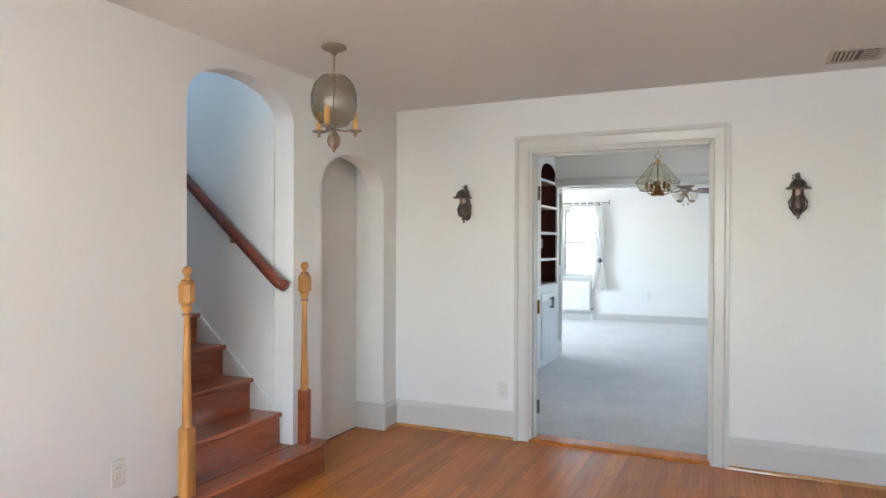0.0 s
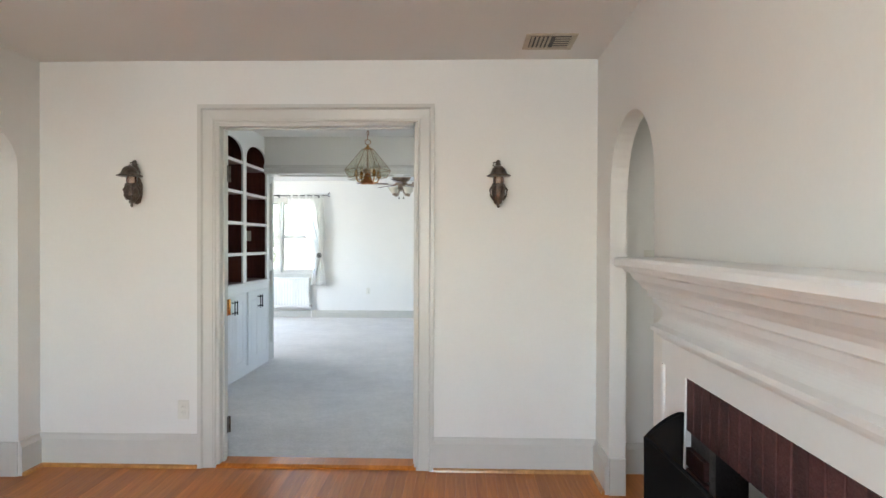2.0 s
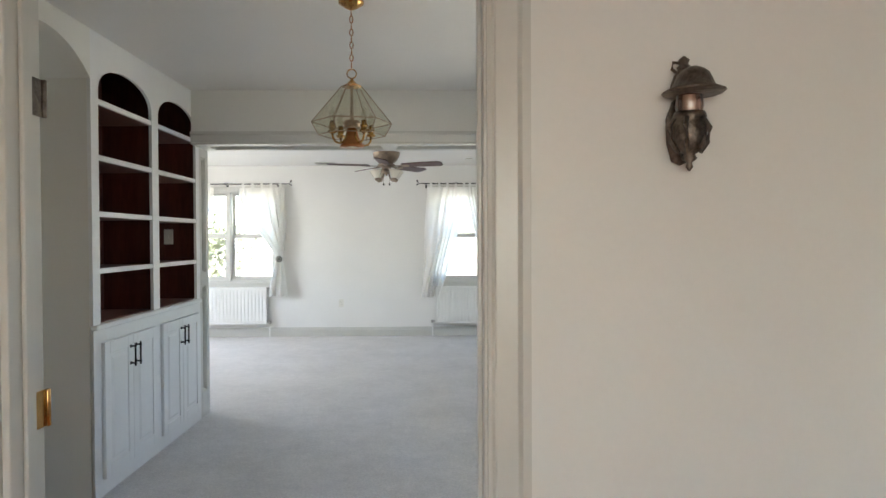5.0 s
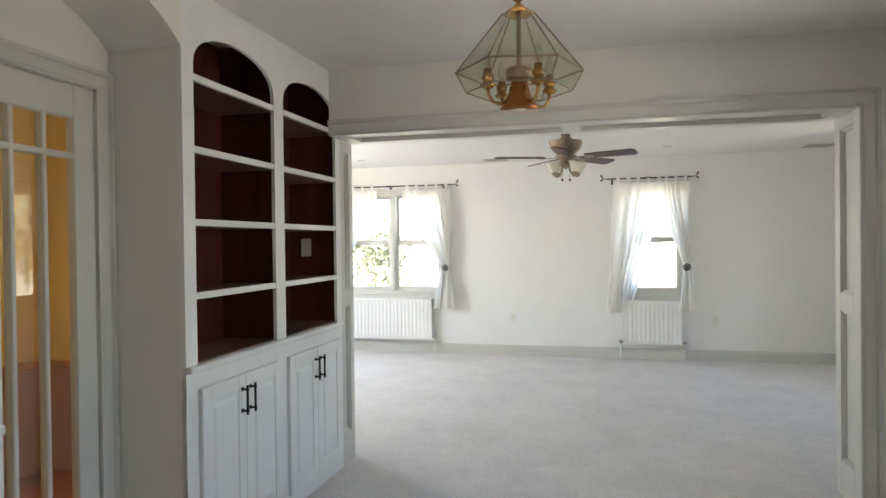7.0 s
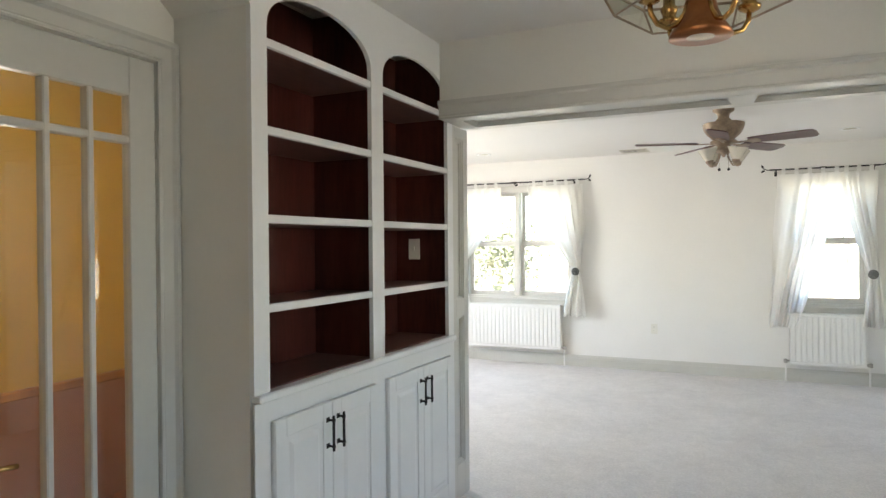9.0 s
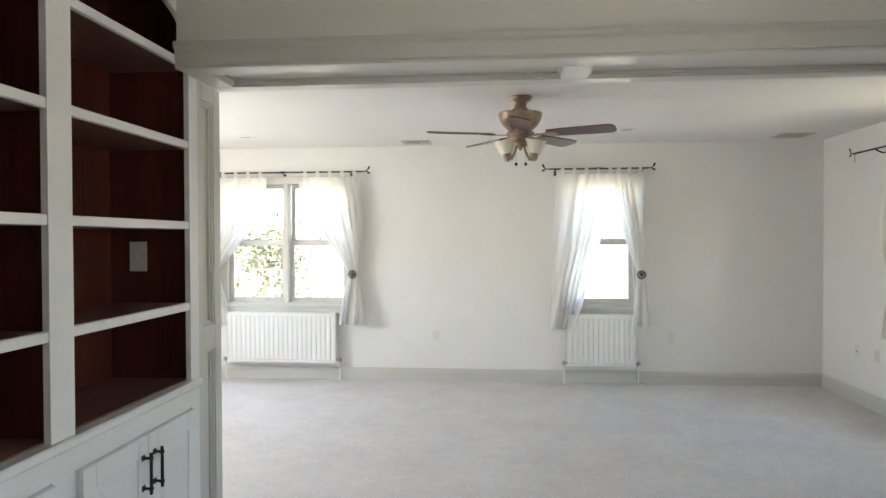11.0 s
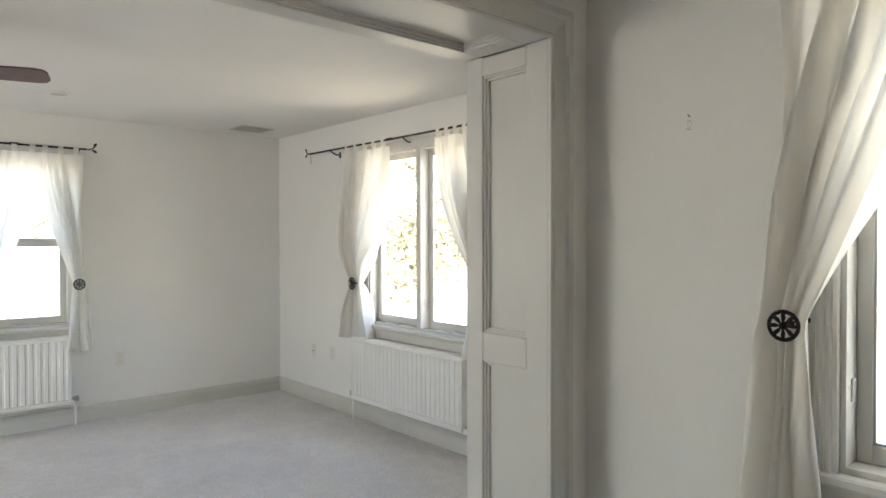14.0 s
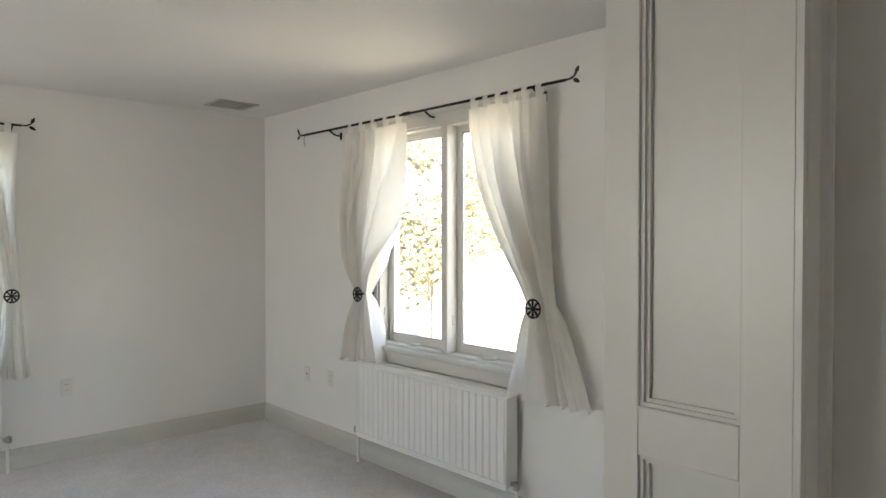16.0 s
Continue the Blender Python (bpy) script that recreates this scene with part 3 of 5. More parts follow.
# ---------------- fireplace ----------------
fp = thing("fireplace_mantel", (RX, 2.285, 0), "white painted wooden mantelpiece with stepped mouldings", "fireplace", kind="structure")
M0, M1 = 1.13, 3.39       # ends of the shelf
f = RX - 0.002
part("shelf", extrude_profile([(f, 1.268), (f - 0.205, 1.268), (f - 0.213, 1.278), (f - 0.213, 1.296), (f - 0.205, 1.305), (f, 1.305)], M0, M1, "y"), WHITE, fp)
crown = [(f, 1.268), (f - 0.19, 1.268), (f - 0.185, 1.255), (f - 0.165, 1.248), (f - 0.15, 1.225), (f - 0.125, 1.205), (f - 0.115, 1.19), (f - 0.10, 1.187), (f - 0.098, 1.165), (f - 0.08, 1.155), (f - 0.075, 1.135), (f, 1.135)]
part("crown_moulding", extrude_profile(crown, M0 + 0.045, M1 - 0.045, "y"), WHITE, fp)
cove = [(f, 1.068)] + [(f - 0.075 + 0.02 * math.sin(math.pi * i / 8), 1.068 + 0.067 * i / 8) for i in range(9)] + [(f, 1.135)]
part("frieze", extrude_profile(cove, M0 + 0.095, M1 - 0.095, "y"), WHITE, fp, "coved frieze")
arch_m = [(f, 1.01), (f - 0.058, 1.01), (f - 0.063, 1.02), (f - 0.08, 1.028), (f - 0.083, 1.038), (f - 0.096, 1.043), (f - 0.096, 1.058), (f - 0.075, 1.068), (f, 1.068)]
part("architrave_moulding", extrude_profile(arch_m, M0 + 0.085, M1 - 0.085, "y"), WHITE, fp)
part("lintel_board", box(f - 0.055, f, M0 + 0.09, M1 - 0.09, 0.92, 1.01), WHITE, fp)
for a, b in ((M0 + 0.09, 1.51), (3.06, M1 - 0.09)):
    part("pilaster", box(f - 0.05, f, a, b, 0, 0.92, 0.003), WHITE, fp)
    part("plinth", box(f - 0.062, f - 0.05, a - 0.006, b + 0.006, 0, 0.16, 0.003), WHITE, fp)
    e, q = (b, -1) if b > 2.9 else (a, 1)
    part("edge_moulding", extrude_profile([(f - 0.05, e), (f - 0.058, e), (f - 0.061, e + q * 0.008), (f - 0.058, e + q * 0.02), (f - 0.05, e + q * 0.024)], 0.16, 0.92, "z"), WHITE, fp)
fbx = thing("firebox", (RX + 0.2, 2.285, 0), "sooty red brick fireplace opening", "fireplace", kind="structure")
part("firebox_shell", boxes([(RX + 0.6, RX + 0.7, 1.5, 3.1, 0, 1.1), (RX + 0.03, RX + 0.6, 1.5, 1.6, 0, 1.1), (RX + 0.03, RX + 0.6, 3.06, 3.16, 0, 1.1), (RX + 0.03, RX + 0.6, 1.5, 3.16, 0.96, 1.1)]), SOOT, fbx)
part("hearth_floor", box(RX - 0.01, RX + 0.6, 1.51, 3.06, -0.02, 0.012), SOOT, fbx)
part("mortar_bed", boxes([(f - 0.03, f - 0.012, 1.512, 3.058, 0.74, 0.918), (f - 0.03, f - 0.012, 2.89, 3.058, 0.012, 0.74), (f - 0.03, f - 0.012, 1.512, 1.68, 0.012, 0.74)]), MORTAR, fbx)
for i in range(22):
    y = 1.514 + i * 0.0702
    part("brick", box(f - 0.047, f - 0.028, y, y + 0.0635, 0.743, 0.916, 0.002), BRICK, fbx)
for i in range(10):
    z = 0.015 + i * 0.068
    for y in (2.893, 1.515):
        part("brick", box(f - 0.047, f - 0.028, y, y + 0.164, z, z + 0.06, 0.002), BRICK, fbx)
for j in range(9):
    z = 0.02 + j * 0.075
    for i in range(7):
        y = 1.61 + i * 0.195 + (0.09 if j % 2 else 0)
        if y + 0.18 < 2.97:
            part("fire_brick", box(RX + 0.585, RX + 0.602, y, y + 0.185, z, z + 0.066), SOOT, fbx)
# folding wire screen
scr = thing("fire_screen", (RX - 0.25, 2.285, 0), "black wire mesh fire screen standing before the hearth", "fire screen")
def screen_panel(p, q, h0, h1, bow):
    p, q = Vector(p), Vector(q)
    n = 10
    bm = bmesh.new()
    top, bot = [], []
    for i in range(n + 1):
        s = i / n
        b = p.lerp(q, s)
        z = h0 + (h1 - h0) * s + bow * math.sin(math.pi * s)
        top.append((b.x, b.y, z)), bot.append((b.x, b.y, 0.03))
    tv, bv = [bm.verts.new(t) for t in top], [bm.verts.new(t) for t in bot]
    for i in range(n):
        bm.faces.new((bv[i], bv[i + 1], tv[i + 1], tv[i]))
    pan = part("mesh_panel", bm, MESH, scr)
    part("frame_bar", tube([bot[0]] + top + [bot[-1], bot[0]], 0.006, 6), SCREEN_BAR, scr)
    return pan
sx = RX - 0.235
screen_panel((RX - 0.06, 3.06, 0), (sx, 2.86, 0), 0.80, 0.775, 0.01)
screen_panel((sx, 2.86, 0), (sx, 1.72, 0), 0.775, 0.775, 0.02)
screen_panel((sx, 1.72, 0), (RX - 0.06, 1.50, 0), 0.775, 0.80, 0.01)

# ---------------- six-panel hall door ----------------
def panel_door(name, x0, x1, y, z1, label):
    d = thing(name, ((x0 + x1) / 2, y, 0), label, "door", kind="structure")
    part("slab", box(x0, x1, y, y + 0.03, 0.01, z1, 0.002), TRIM, d)
    w = x1 - x0
    xs = [(x0 + 0.11, x0 + w / 2 - 0.05), (x0 + w / 2 + 0.05, x1 - 0.11)]
    rails = [(0.01, 0.2), (0.80, 0.95), (1.55, 1.65), (z1 - 0.12, z1)]
    st = [(x0, x0 + 0.11, 0.01, z1), (x1 - 0.11, x1, 0.01, z1), (x0 + w / 2 - 0.05, x0 + w / 2 + 0.05, 0.2, z1 - 0.12)]
    for a, b, c, e in st:
        part("stile", box(a, b, y - 0.014, y, c, e, 0.003), TRIM, d)
    for c, e in rails:
        for a, b in xs:
            part("rail", box(a, b, y - 0.014, y, c, e, 0.003), TRIM, d)
    for a, b in xs:
        for (c0, c), (e, e1) in zip(rails, rails[1:]):
            part("raised_panel", box(a + 0.03, b - 0.03, y - 0.011, y, c + 0.03, e - 0.03, 0.009), TRIM, d)
    kb = part("knob", lathe([(0.03, 0), (0.03, 0.006), (0.011, 0.008), (0.011, 0.03), (0.026, 0.036), (0.031, 0.05), (0.026, 0.062), (0.004, 0.066)], 18), PEWTER, d, "dark metal knob", True, xf=Matrix.Translation((x0 + 0.085, y - 0.014, 0.885)) @ Matrix.Rotation(radians(90), 4, "X"))
    return d


panel_door("door_hall", 1.20, 1.92, DY - 0.034, 2.03, "closed grey-white six-panel hall door")
cased("trim_hall_door", DY, -1, 1.19, 1.93, 2.04, 0.095)
setting("hall_door_cornice", extrude_profile([(DY, 2.135), (DY - 0.05, 2.135), (DY - 0.07, 2.16), (DY - 0.07, 2.175), (DY, 2.175)], 1.07, 1.99, "x"), TRIM, "moulded head over the hall door", "trim")

# ---------------- built-in bookcases ----------------
def bookcase(name, y0, y1, bays, label):
    """Fronts at BX facing +x; bays: (from, to) along y."""
    b = thing(name, (LX + 0.18, (y0 + y1) / 2, 0), label, "bookcase", "built-in bookcases beside the glazed door")
    back, top = LX + 0.002, CD - 0.002
    CT = 0.945
    # upper face frame
    fr = bmesh.new()
    edges = [y0] + [v for bay in bays for v in bay] + [y1]
    for a, c in zip(edges[::2], edges[1::2]):
        box(BX - 0.02, BX, a, c, CT, top, bm=fr)
    for a, c in bays:
        arch_fill(BX - 0.02, BX, a, c, 2.20, 0.165, top, "y", fr)
    part("face_frame", fr, WHITE, b)
    part("back_panel", box(back, back + 0.012, y0 + 0.01, y1 - 0.01, CT, top - 0.02), DARKWOOD, b, "dark mahogany back")
    sides = sorted({y0 + 0.02, y1 - 0.04} | {(p[1] + q[0]) / 2 - 0.01 for p, q in zip(bays, bays[1:])})
    for a in sides:
        wide = 0.02
        part("upright", box(back + 0.012, BX - 0.02, a, a + wide, CT, top - 0.02), DARKWOOD, b, "dark mahogany upright")
    part("end_panel", box(back, BX - 0.021, y0 + 0.001, y0 + 0.016, 0, top), PAINT_DR, b, "cream painted end")
    part("end_panel", box(back, BX - 0.02, y1 - 0.016, y1, 0, top), PAINT_DR, b, "cream painted end")
    for a, c in bays:
        for z in (1.235, 1.545, 1.852, 2.155):
            sh = part("shelf", box(back + 0.014, BX - 0.022, a - 0.03, c + 0.03, z - 0.018, z + 0.008), SHELFTOP_LIT, b, "dark wood shelf")
            part("lipping", box(BX - 0.022, BX - 0.003, a - 0.002, c + 0.002, z - 0.018, z + 0.012, 0.003), WHITE, sh, "white front edge")
    part("counter", box(BX - 0.03, BX + 0.018, y0 + 0.012, y1 - 0.002, CT - 0.03, CT, 0.006), WHITE, b)
    part("counter_top", box(back + 0.014, BX - 0.03, y0 + 0.02, y1 - 0.02, CT, CT + 0.004), SHELFTOP_LIT, b, "dark wood lining")
    part("base", boxes([(back, BX - 0.004, y0 + 0.017, y1 - 0.017, 0.0, CT - 0.001)], 0.0), WHITE, b)
    # base face frame proud of the carcass
    bf = [(BX - 0.004, BX, y0, y1, 0.845, CT - 0.03), (BX - 0.004, BX, y0, y1, 0, 0.09)]
    for a, c in zip(edges[::2], edges[1::2]):
        bf.append((BX - 0.004, BX, a, c, 0.09, 0.845))
    part("base_frame", boxes(bf), WHITE, b)
    for a, c in bays:
        m = (a + c) / 2
        for lo, hi, hx in ((a + 0.003, m - 0.002, m - 0.035), (m + 0.002, c - 0.003, m + 0.035)):
            d = part("door", box(BX - 0.003, BX + 0.014, lo, hi, 0.094, 0.841, 0.002), WHITE, b)
            fx = BX + 0.014
            part("door_frame", boxes([(fx, fx + 0.006, lo, lo + 0.06, 0.094, 0.841), (fx, fx + 0.006, hi - 0.06, hi, 0.094, 0.841), (fx, fx + 0.006, lo + 0.06, hi - 0.06, 0.094, 0.16), (fx, fx + 0.006, lo + 0.06, hi - 0.06, 0.775, 0.841)], 0.002), WHITE, d)
            rp = bmesh.new()
            box(fx - 0.002, fx + 0.007, lo + 0.075, hi - 0.075, 0.175, 0.76, bm=rp)
            for v in rp.verts:
                if v.co.x > fx + 0.005:
                    v.co.y += 0.022 if v.co.y < (lo + hi) / 2 else -0.022
                    v.co.z += 0.022 if v.co.z < 0.5 else -0.022
            part("raised_panel", rp, WHITE, d)
            part("handle", handle_mesh(fx + 0.006, hx, 0.675, 0.775), IRON, d, "black iron pull handle")
    return b


def handle_mesh(x, y, z0, z1):
    bm = bmesh.new()
    tube([(x + 0.028, y, z0 - 0.018), (x + 0.028, y, z1 + 0.018)], 0.0055, 8, bm)
    for z in (z0, z1):
        tube([(x, y, z), (x + 0.028, y, z)], 0.005, 8, bm)
        lathe([(0.004, -0.006), (0.008, -0.004), (0.008, 0.004), (0.004, 0.006)], 8, (x + 0.028, y, z), bm)
        box(x - 0.001, x + 0.003, y - 0.009, y + 0.009, z - 0.009, z + 0.009, bm=bm)
    return bm


R0, R1 = 5.84, 6.685      # recess between the bookcases
bookcase("bookcase", R1, 8.32, [(6.765, 7.455), (7.555, 8.25)], "white built-in bookcase with mahogany interior and empty shelves")
bookcase("bookcase", DY + 0.145, R0, [(5.05, 5.765)], "white built-in bookcase with dark interior beside the doorway")
setting("recess_arch", arch_fill(LX + 0.002, BX, R0, R1, 2.255, 0.16, CD - 0.002, "y", segmental=True), PAINT_DR, "cream arched head over the glazed door", "wall")
sw = thing("switch_plate", (-2.5, 8.278, 1.42), "ivory outlet plate on the bookcase upright", "switch")
part("plate", box(-2.537, -2.467, 8.274, 8.279, 1.365, 1.48, 0.002), IVORY, sw)
part("toggle", box(-2.507, -2.497, 8.266, 8.274, 1.41, 1.435, 0.002), IVORY, sw)

orn = thing("shelf_ornament", (-2.40, 5.69, 1.243), "small dark metal leaf ornament on the shelf", "ornament")
part("foot", lathe([(0.022, 0.0), (0.022, 0.004), (0.008, 0.008)], 14, (-2.40, 5.66, 1.243)), PEWTER, orn, smooth=True)
part("stem", tube([(-2.40, 5.66, 1.248), (-2.40, 5.66, 1.275), (-2.40, 5.668, 1.286)], 0.006, 8), PEWTER, orn, smooth=True)
part("leaf", tube([(-2.40, 5.664, 1.284), (-2.40, 5.685, 1.288), (-2.40, 5.71, 1.285), (-2.40, 5.735, 1.277)], 0.012, 8, None, [0.4, 1.0, 0.9, 0.15]), PEWTER, orn, smooth=True)

# ---------------- glazed door ----------------
gd = thing("glazed_door", (LX, 6.23, 0), "closed grey-white door with tall glass panes", "door", kind="structure")
G0, G1 = 5.968, 6.607
dx0, dx1 = LX - 0.045, LX - 0.005
gy0, gy1 = G0 + 0.105, G1 - 0.105
part("stile", box(dx0, dx1, G0, gy0, 0.01, 2.08, 0.003), TRIM, gd)
part("stile", box(dx0, dx1, gy1, G1, 0.01, 2.08, 0.003), TRIM, gd)
part("rail", box(dx0, dx1, gy0, gy1, 1.95, 2.08, 0.003), TRIM, gd)
part("rail", box(dx0, dx1, gy0, gy1, 0.01, 0.24, 0.003), TRIM, gd)
cols = [gy0 + (gy1 - gy0) * i / 3 for i in range(4)]
for c in cols[1:3]:
    part("muntin", box(dx0 + 0.004, dx1 + 0.002, c - 0.011, c + 0.011, 0.24, 1.95, 0.004), TRIM, gd)
part("muntin", box(dx0 + 0.005, dx1 + 0.001, gy0, gy1, 1.79, 1.815, 0.004), TRIM, gd)
for a, c in zip(cols, cols[1:]):
    for z0, z1 in ((0.24, 1.79), (1.815, 1.95)):
        p = part("pane", box(LX - 0.028, LX - 0.024, a, c, z0, z1), DOORGLASS, gd)
        p.visible_shadow = False
part("door_handle", tube([(dx1, G0 + 0.055, 0.86), (dx1 + 0.045, G0 + 0.055, 0.86), (dx1 + 0.05, G0 + 0.12, 0.855)], 0.008, 8), BRASS, gd, "brass lever handle", True)
for z in (1.80, 0.25):
    part("hinge", box(dx1, dx1 + 0.006, G1 - 0.004, G1 + 0.012, z - 0.05, z + 0.05), TRIM, gd)
cased("trim_glazed_door", LX, 1, G0, G1, 2.085, 0.075, swap=True)

# ---------------- windows ----------------
def wall_frame(axis, face):
    """Local (along wall, into the room, up) to the world."""
    if axis == "x":
        return Matrix(((1, 0, 0, 0), (0, -1, 0, face), (0, 0, 1, 0), (0, 0, 0, 1)))
    return Matrix(((0, -1, 0, face), (1, 0, 0, 0), (0, 0, 1, 0), (0, 0, 0, 1)))


FAR, SIDE, DINE = wall_frame("x", FY), wall_frame("y", FX), wall_frame("y", DX)


def window(name, W, u0, u1, z0, z1, sashes, casement, label):
    o = W @ Vector(((u0 + u1) / 2, 0, z0))
    w = thing(name, o, label, "window", kind="structure")
    c = 0.06
    lin = boxes([(u0, u0 + 0.02, -0.16, 0.004, z0, z1), (u1 - 0.02, u1, -0.16, 0.004, z0, z1), (u0 + 0.02, u1 - 0.02, -0.16, 0.004, z1 - 0.02, z1), (u0 + 0.02, u1 - 0.02, -0.16, 0.004, z0, z0 + 0.02)])
    part("window_frame", lin, TRIM, w, xf=W)
    part("casing", boxes([(u0 - c, u0 + 0.006, 0.004, 0.02, z0 - 0.02, z1 + c), (u1 - 0.006, u1 + c, 0.004, 0.02, z0 - 0.02, z1 + c), (u0 + 0.006, u1 - 0.006, 0.004, 0.02, z1 - 0.006, z1 + c)], 0.003), TRIM, w, xf=W)
    for e, q in ((u0 - c, 1), (u1 + c, -1)):
        for k in range(3):
            m = e + q * (0.014 + 0.016 * k)
            part("reed", extrude_profile([(m - 0.006, 0.02), (m - 0.004, 0.0245), (m, 0.026), (m + 0.004, 0.0245), (m + 0.006, 0.02)], z0 + 0.004, z1 + 0.01, "z"), TRIM, w, xf=W)
    part("window_sill", box(u0 - c - 0.02, u1 + c + 0.02, 0.0, 0.045, z0 - 0.025, z0 + 0.004, 0.006), TRIM, w, xf=W)
    part("apron", box(u0 - c, u1 + c, 0.001, 0.018, z0 - 0.10, z0 - 0.025, 0.003), TRIM, w, xf=W)
    n = sashes
    step = (u1 - u0 - 0.04) / n
    for i in range(n):
        a, b = u0 + 0.02 + i * step, u0 + 0.02 + (i + 1) * step
        if i:
            part("mullion", box(a - 0.025, a + 0.025, -0.10, 0.012, z0 + 0.02, z1 - 0.02, 0.004), TRIM, w, xf=W)
        g = 0.025 if i else 0.0
        h = 0.025 if i < n - 1 else 0.0
        a, b = a + g, b - h
        s = 0.038
        zz = [(z0 + 0.02, z1 - 0.02, -0.07)] if casement else [(z0 + 0.02, (z0 + z1) / 2 + 0.02, -0.06), ((z0 + z1) / 2 - 0.015, z1 - 0.02, -0.10)]
        for q0, q1, d in zz:
            sash = part("sash", boxes([(a, a + s, d - 0.03, d, q0, q1), (b - s, b, d - 0.03, d, q0, q1), (a + s, b - s, d - 0.03, d, q0, q0 + s + 0.012), (a + s, b - s, d - 0.03, d, q1 - s, q1)], 0.003), TRIM, w, xf=W)
            part("gasket", boxes([(a + s, a + s + 0.006, d - 0.02, d - 0.004, q0 + s, q1 - s), (b - s - 0.006, b - s, d - 0.02, d - 0.004, q0 + s, q1 - s), (a + s, b - s, d - 0.02, d - 0.004, q0 + s + 0.012, q0 + s + 0.018), (a + s, b - s, d - 0.02, d - 0.004, q1 - s - 0.006, q1 - s)]), ALU, sash, "grey glazing bead", xf=W)
            p = part("pane", box(a + s, b - s, d - 0.018, d - 0.014, q0 + s, q1 - s), PANE, sash, xf=W)
            p.visible_shadow = False
        m = (a + b) / 2
        if casement:
            part("crank", boxes([(m - 0.035, m + 0.035, -0.065, -0.02, z0 + 0.02, z0 + 0.034)], 0.004), TRIM, w, "white window crank", xf=W)
            part("crank_arm", tube([(m - 0.03, -0.025, z0 + 0.034), (m + 0.02, -0.01, z0 + 0.04), (m + 0.04, -0.01, z0 + 0.03)], 0.006, 6), TRIM, w, xf=W)
            part("latch", boxes([(b - 0.005, b + 0.01, -0.06, -0.03, z0 + 0.18, z0 + 0.24), (b - 0.002, b + 0.006, -0.03, -0.012, z0 + 0.215, z0 + 0.225)], 0.002), TRIM, w, "white sash latch", xf=W)
        else:
            part("sash_lift", box(m - 0.05, m + 0.05, -0.06, -0.042, z0 + 0.035, z0 + 0.05, 0.004), TRIM, w, xf=W)
    return w


window("window_far_pair", FAR, A0, A1, WZ0, WZ1, 2, False, "white double-hung window pair in bright daylight")
window("window_far_single", FAR, B0, B1, WZ0, WZ1, 1, False, "white double-hung window in bright daylight")
window("window_casement", SIDE, C0, C1, 0.79, 2.15, 2, True, "white casement window pair with crank handles")
window("window_dining", DINE, 6.02, 7.38, 0.87, 2.12, 2, True, "white casement window with deep sill")


# ---------------- curtains and rods ----------------
def rod(W, u0, u1, z, d, brackets, label="black iron curtain rod with leaf finials"):
    r = thing("curtain_rod", W @ Vector(((u0 + u1) / 2, d, z)), label, "curtain rod", "black iron curtain rods")
    part("rod", tube([(u0 + 0.07, d, z), ((u0 + u1) / 2, d, z - 0.002), (u1 - 0.07, d, z)], 0.0075, 8), IRON, r, xf=W)
    part("inner_rod", tube([((u0 + u1) / 2 - 0.03, d, z), ((u0 + u1) / 2 + 0.03, d, z)], 0.011, 8), IRON, r, xf=W)
    for b in brackets:
        part("bracket", tube([(b, 0, z - 0.035), (b, d * 0.5, z - 0.035), (b, d, z - 0.012), (b, d + 0.012, z)], 0.006, 6), IRON, r, xf=W)
        part("bracket_plate", box(b - 0.012, b + 0.012, 0, 0.004, z - 0.06, z - 0.01), IRON, r, xf=W)
    for e, s in ((u0 + 0.07, -1), (u1 - 0.07, 1)):
        fin = bmesh.new()
        tube([(e, d, z), (e + s * 0.03, d, z + 0.002), (e + s * 0.05, d, z + 0.012), (e + s * 0.07, d, z + 0.04)], 0.005, 6, fin)
        for (px, pz, ang) in ((0.055, 0.02, 1.05), (0.045, -0.002, -0.55)):
            leaf = bmesh.new()
            bmesh.ops.create_icosphere(leaf, subdivisions=1, radius=1.0)
            ca, sa = math.cos(ang), math.sin(ang)
            for v in leaf.verts:
                lx, ly, lz = v.co.x * 0.024 + 0.02, v.co.y * 0.004, v.co.z * 0.011 * (1 - 0.4 * v.co.x)
                v.co = Vector((e + s * (px + lx * ca - lz * sa), d + ly, z + pz + lx * sa + lz * ca))
            join(fin, leaf)
        part("finial", fin, IRON, r, "leaf-shaped finial", xf=W)
    return r


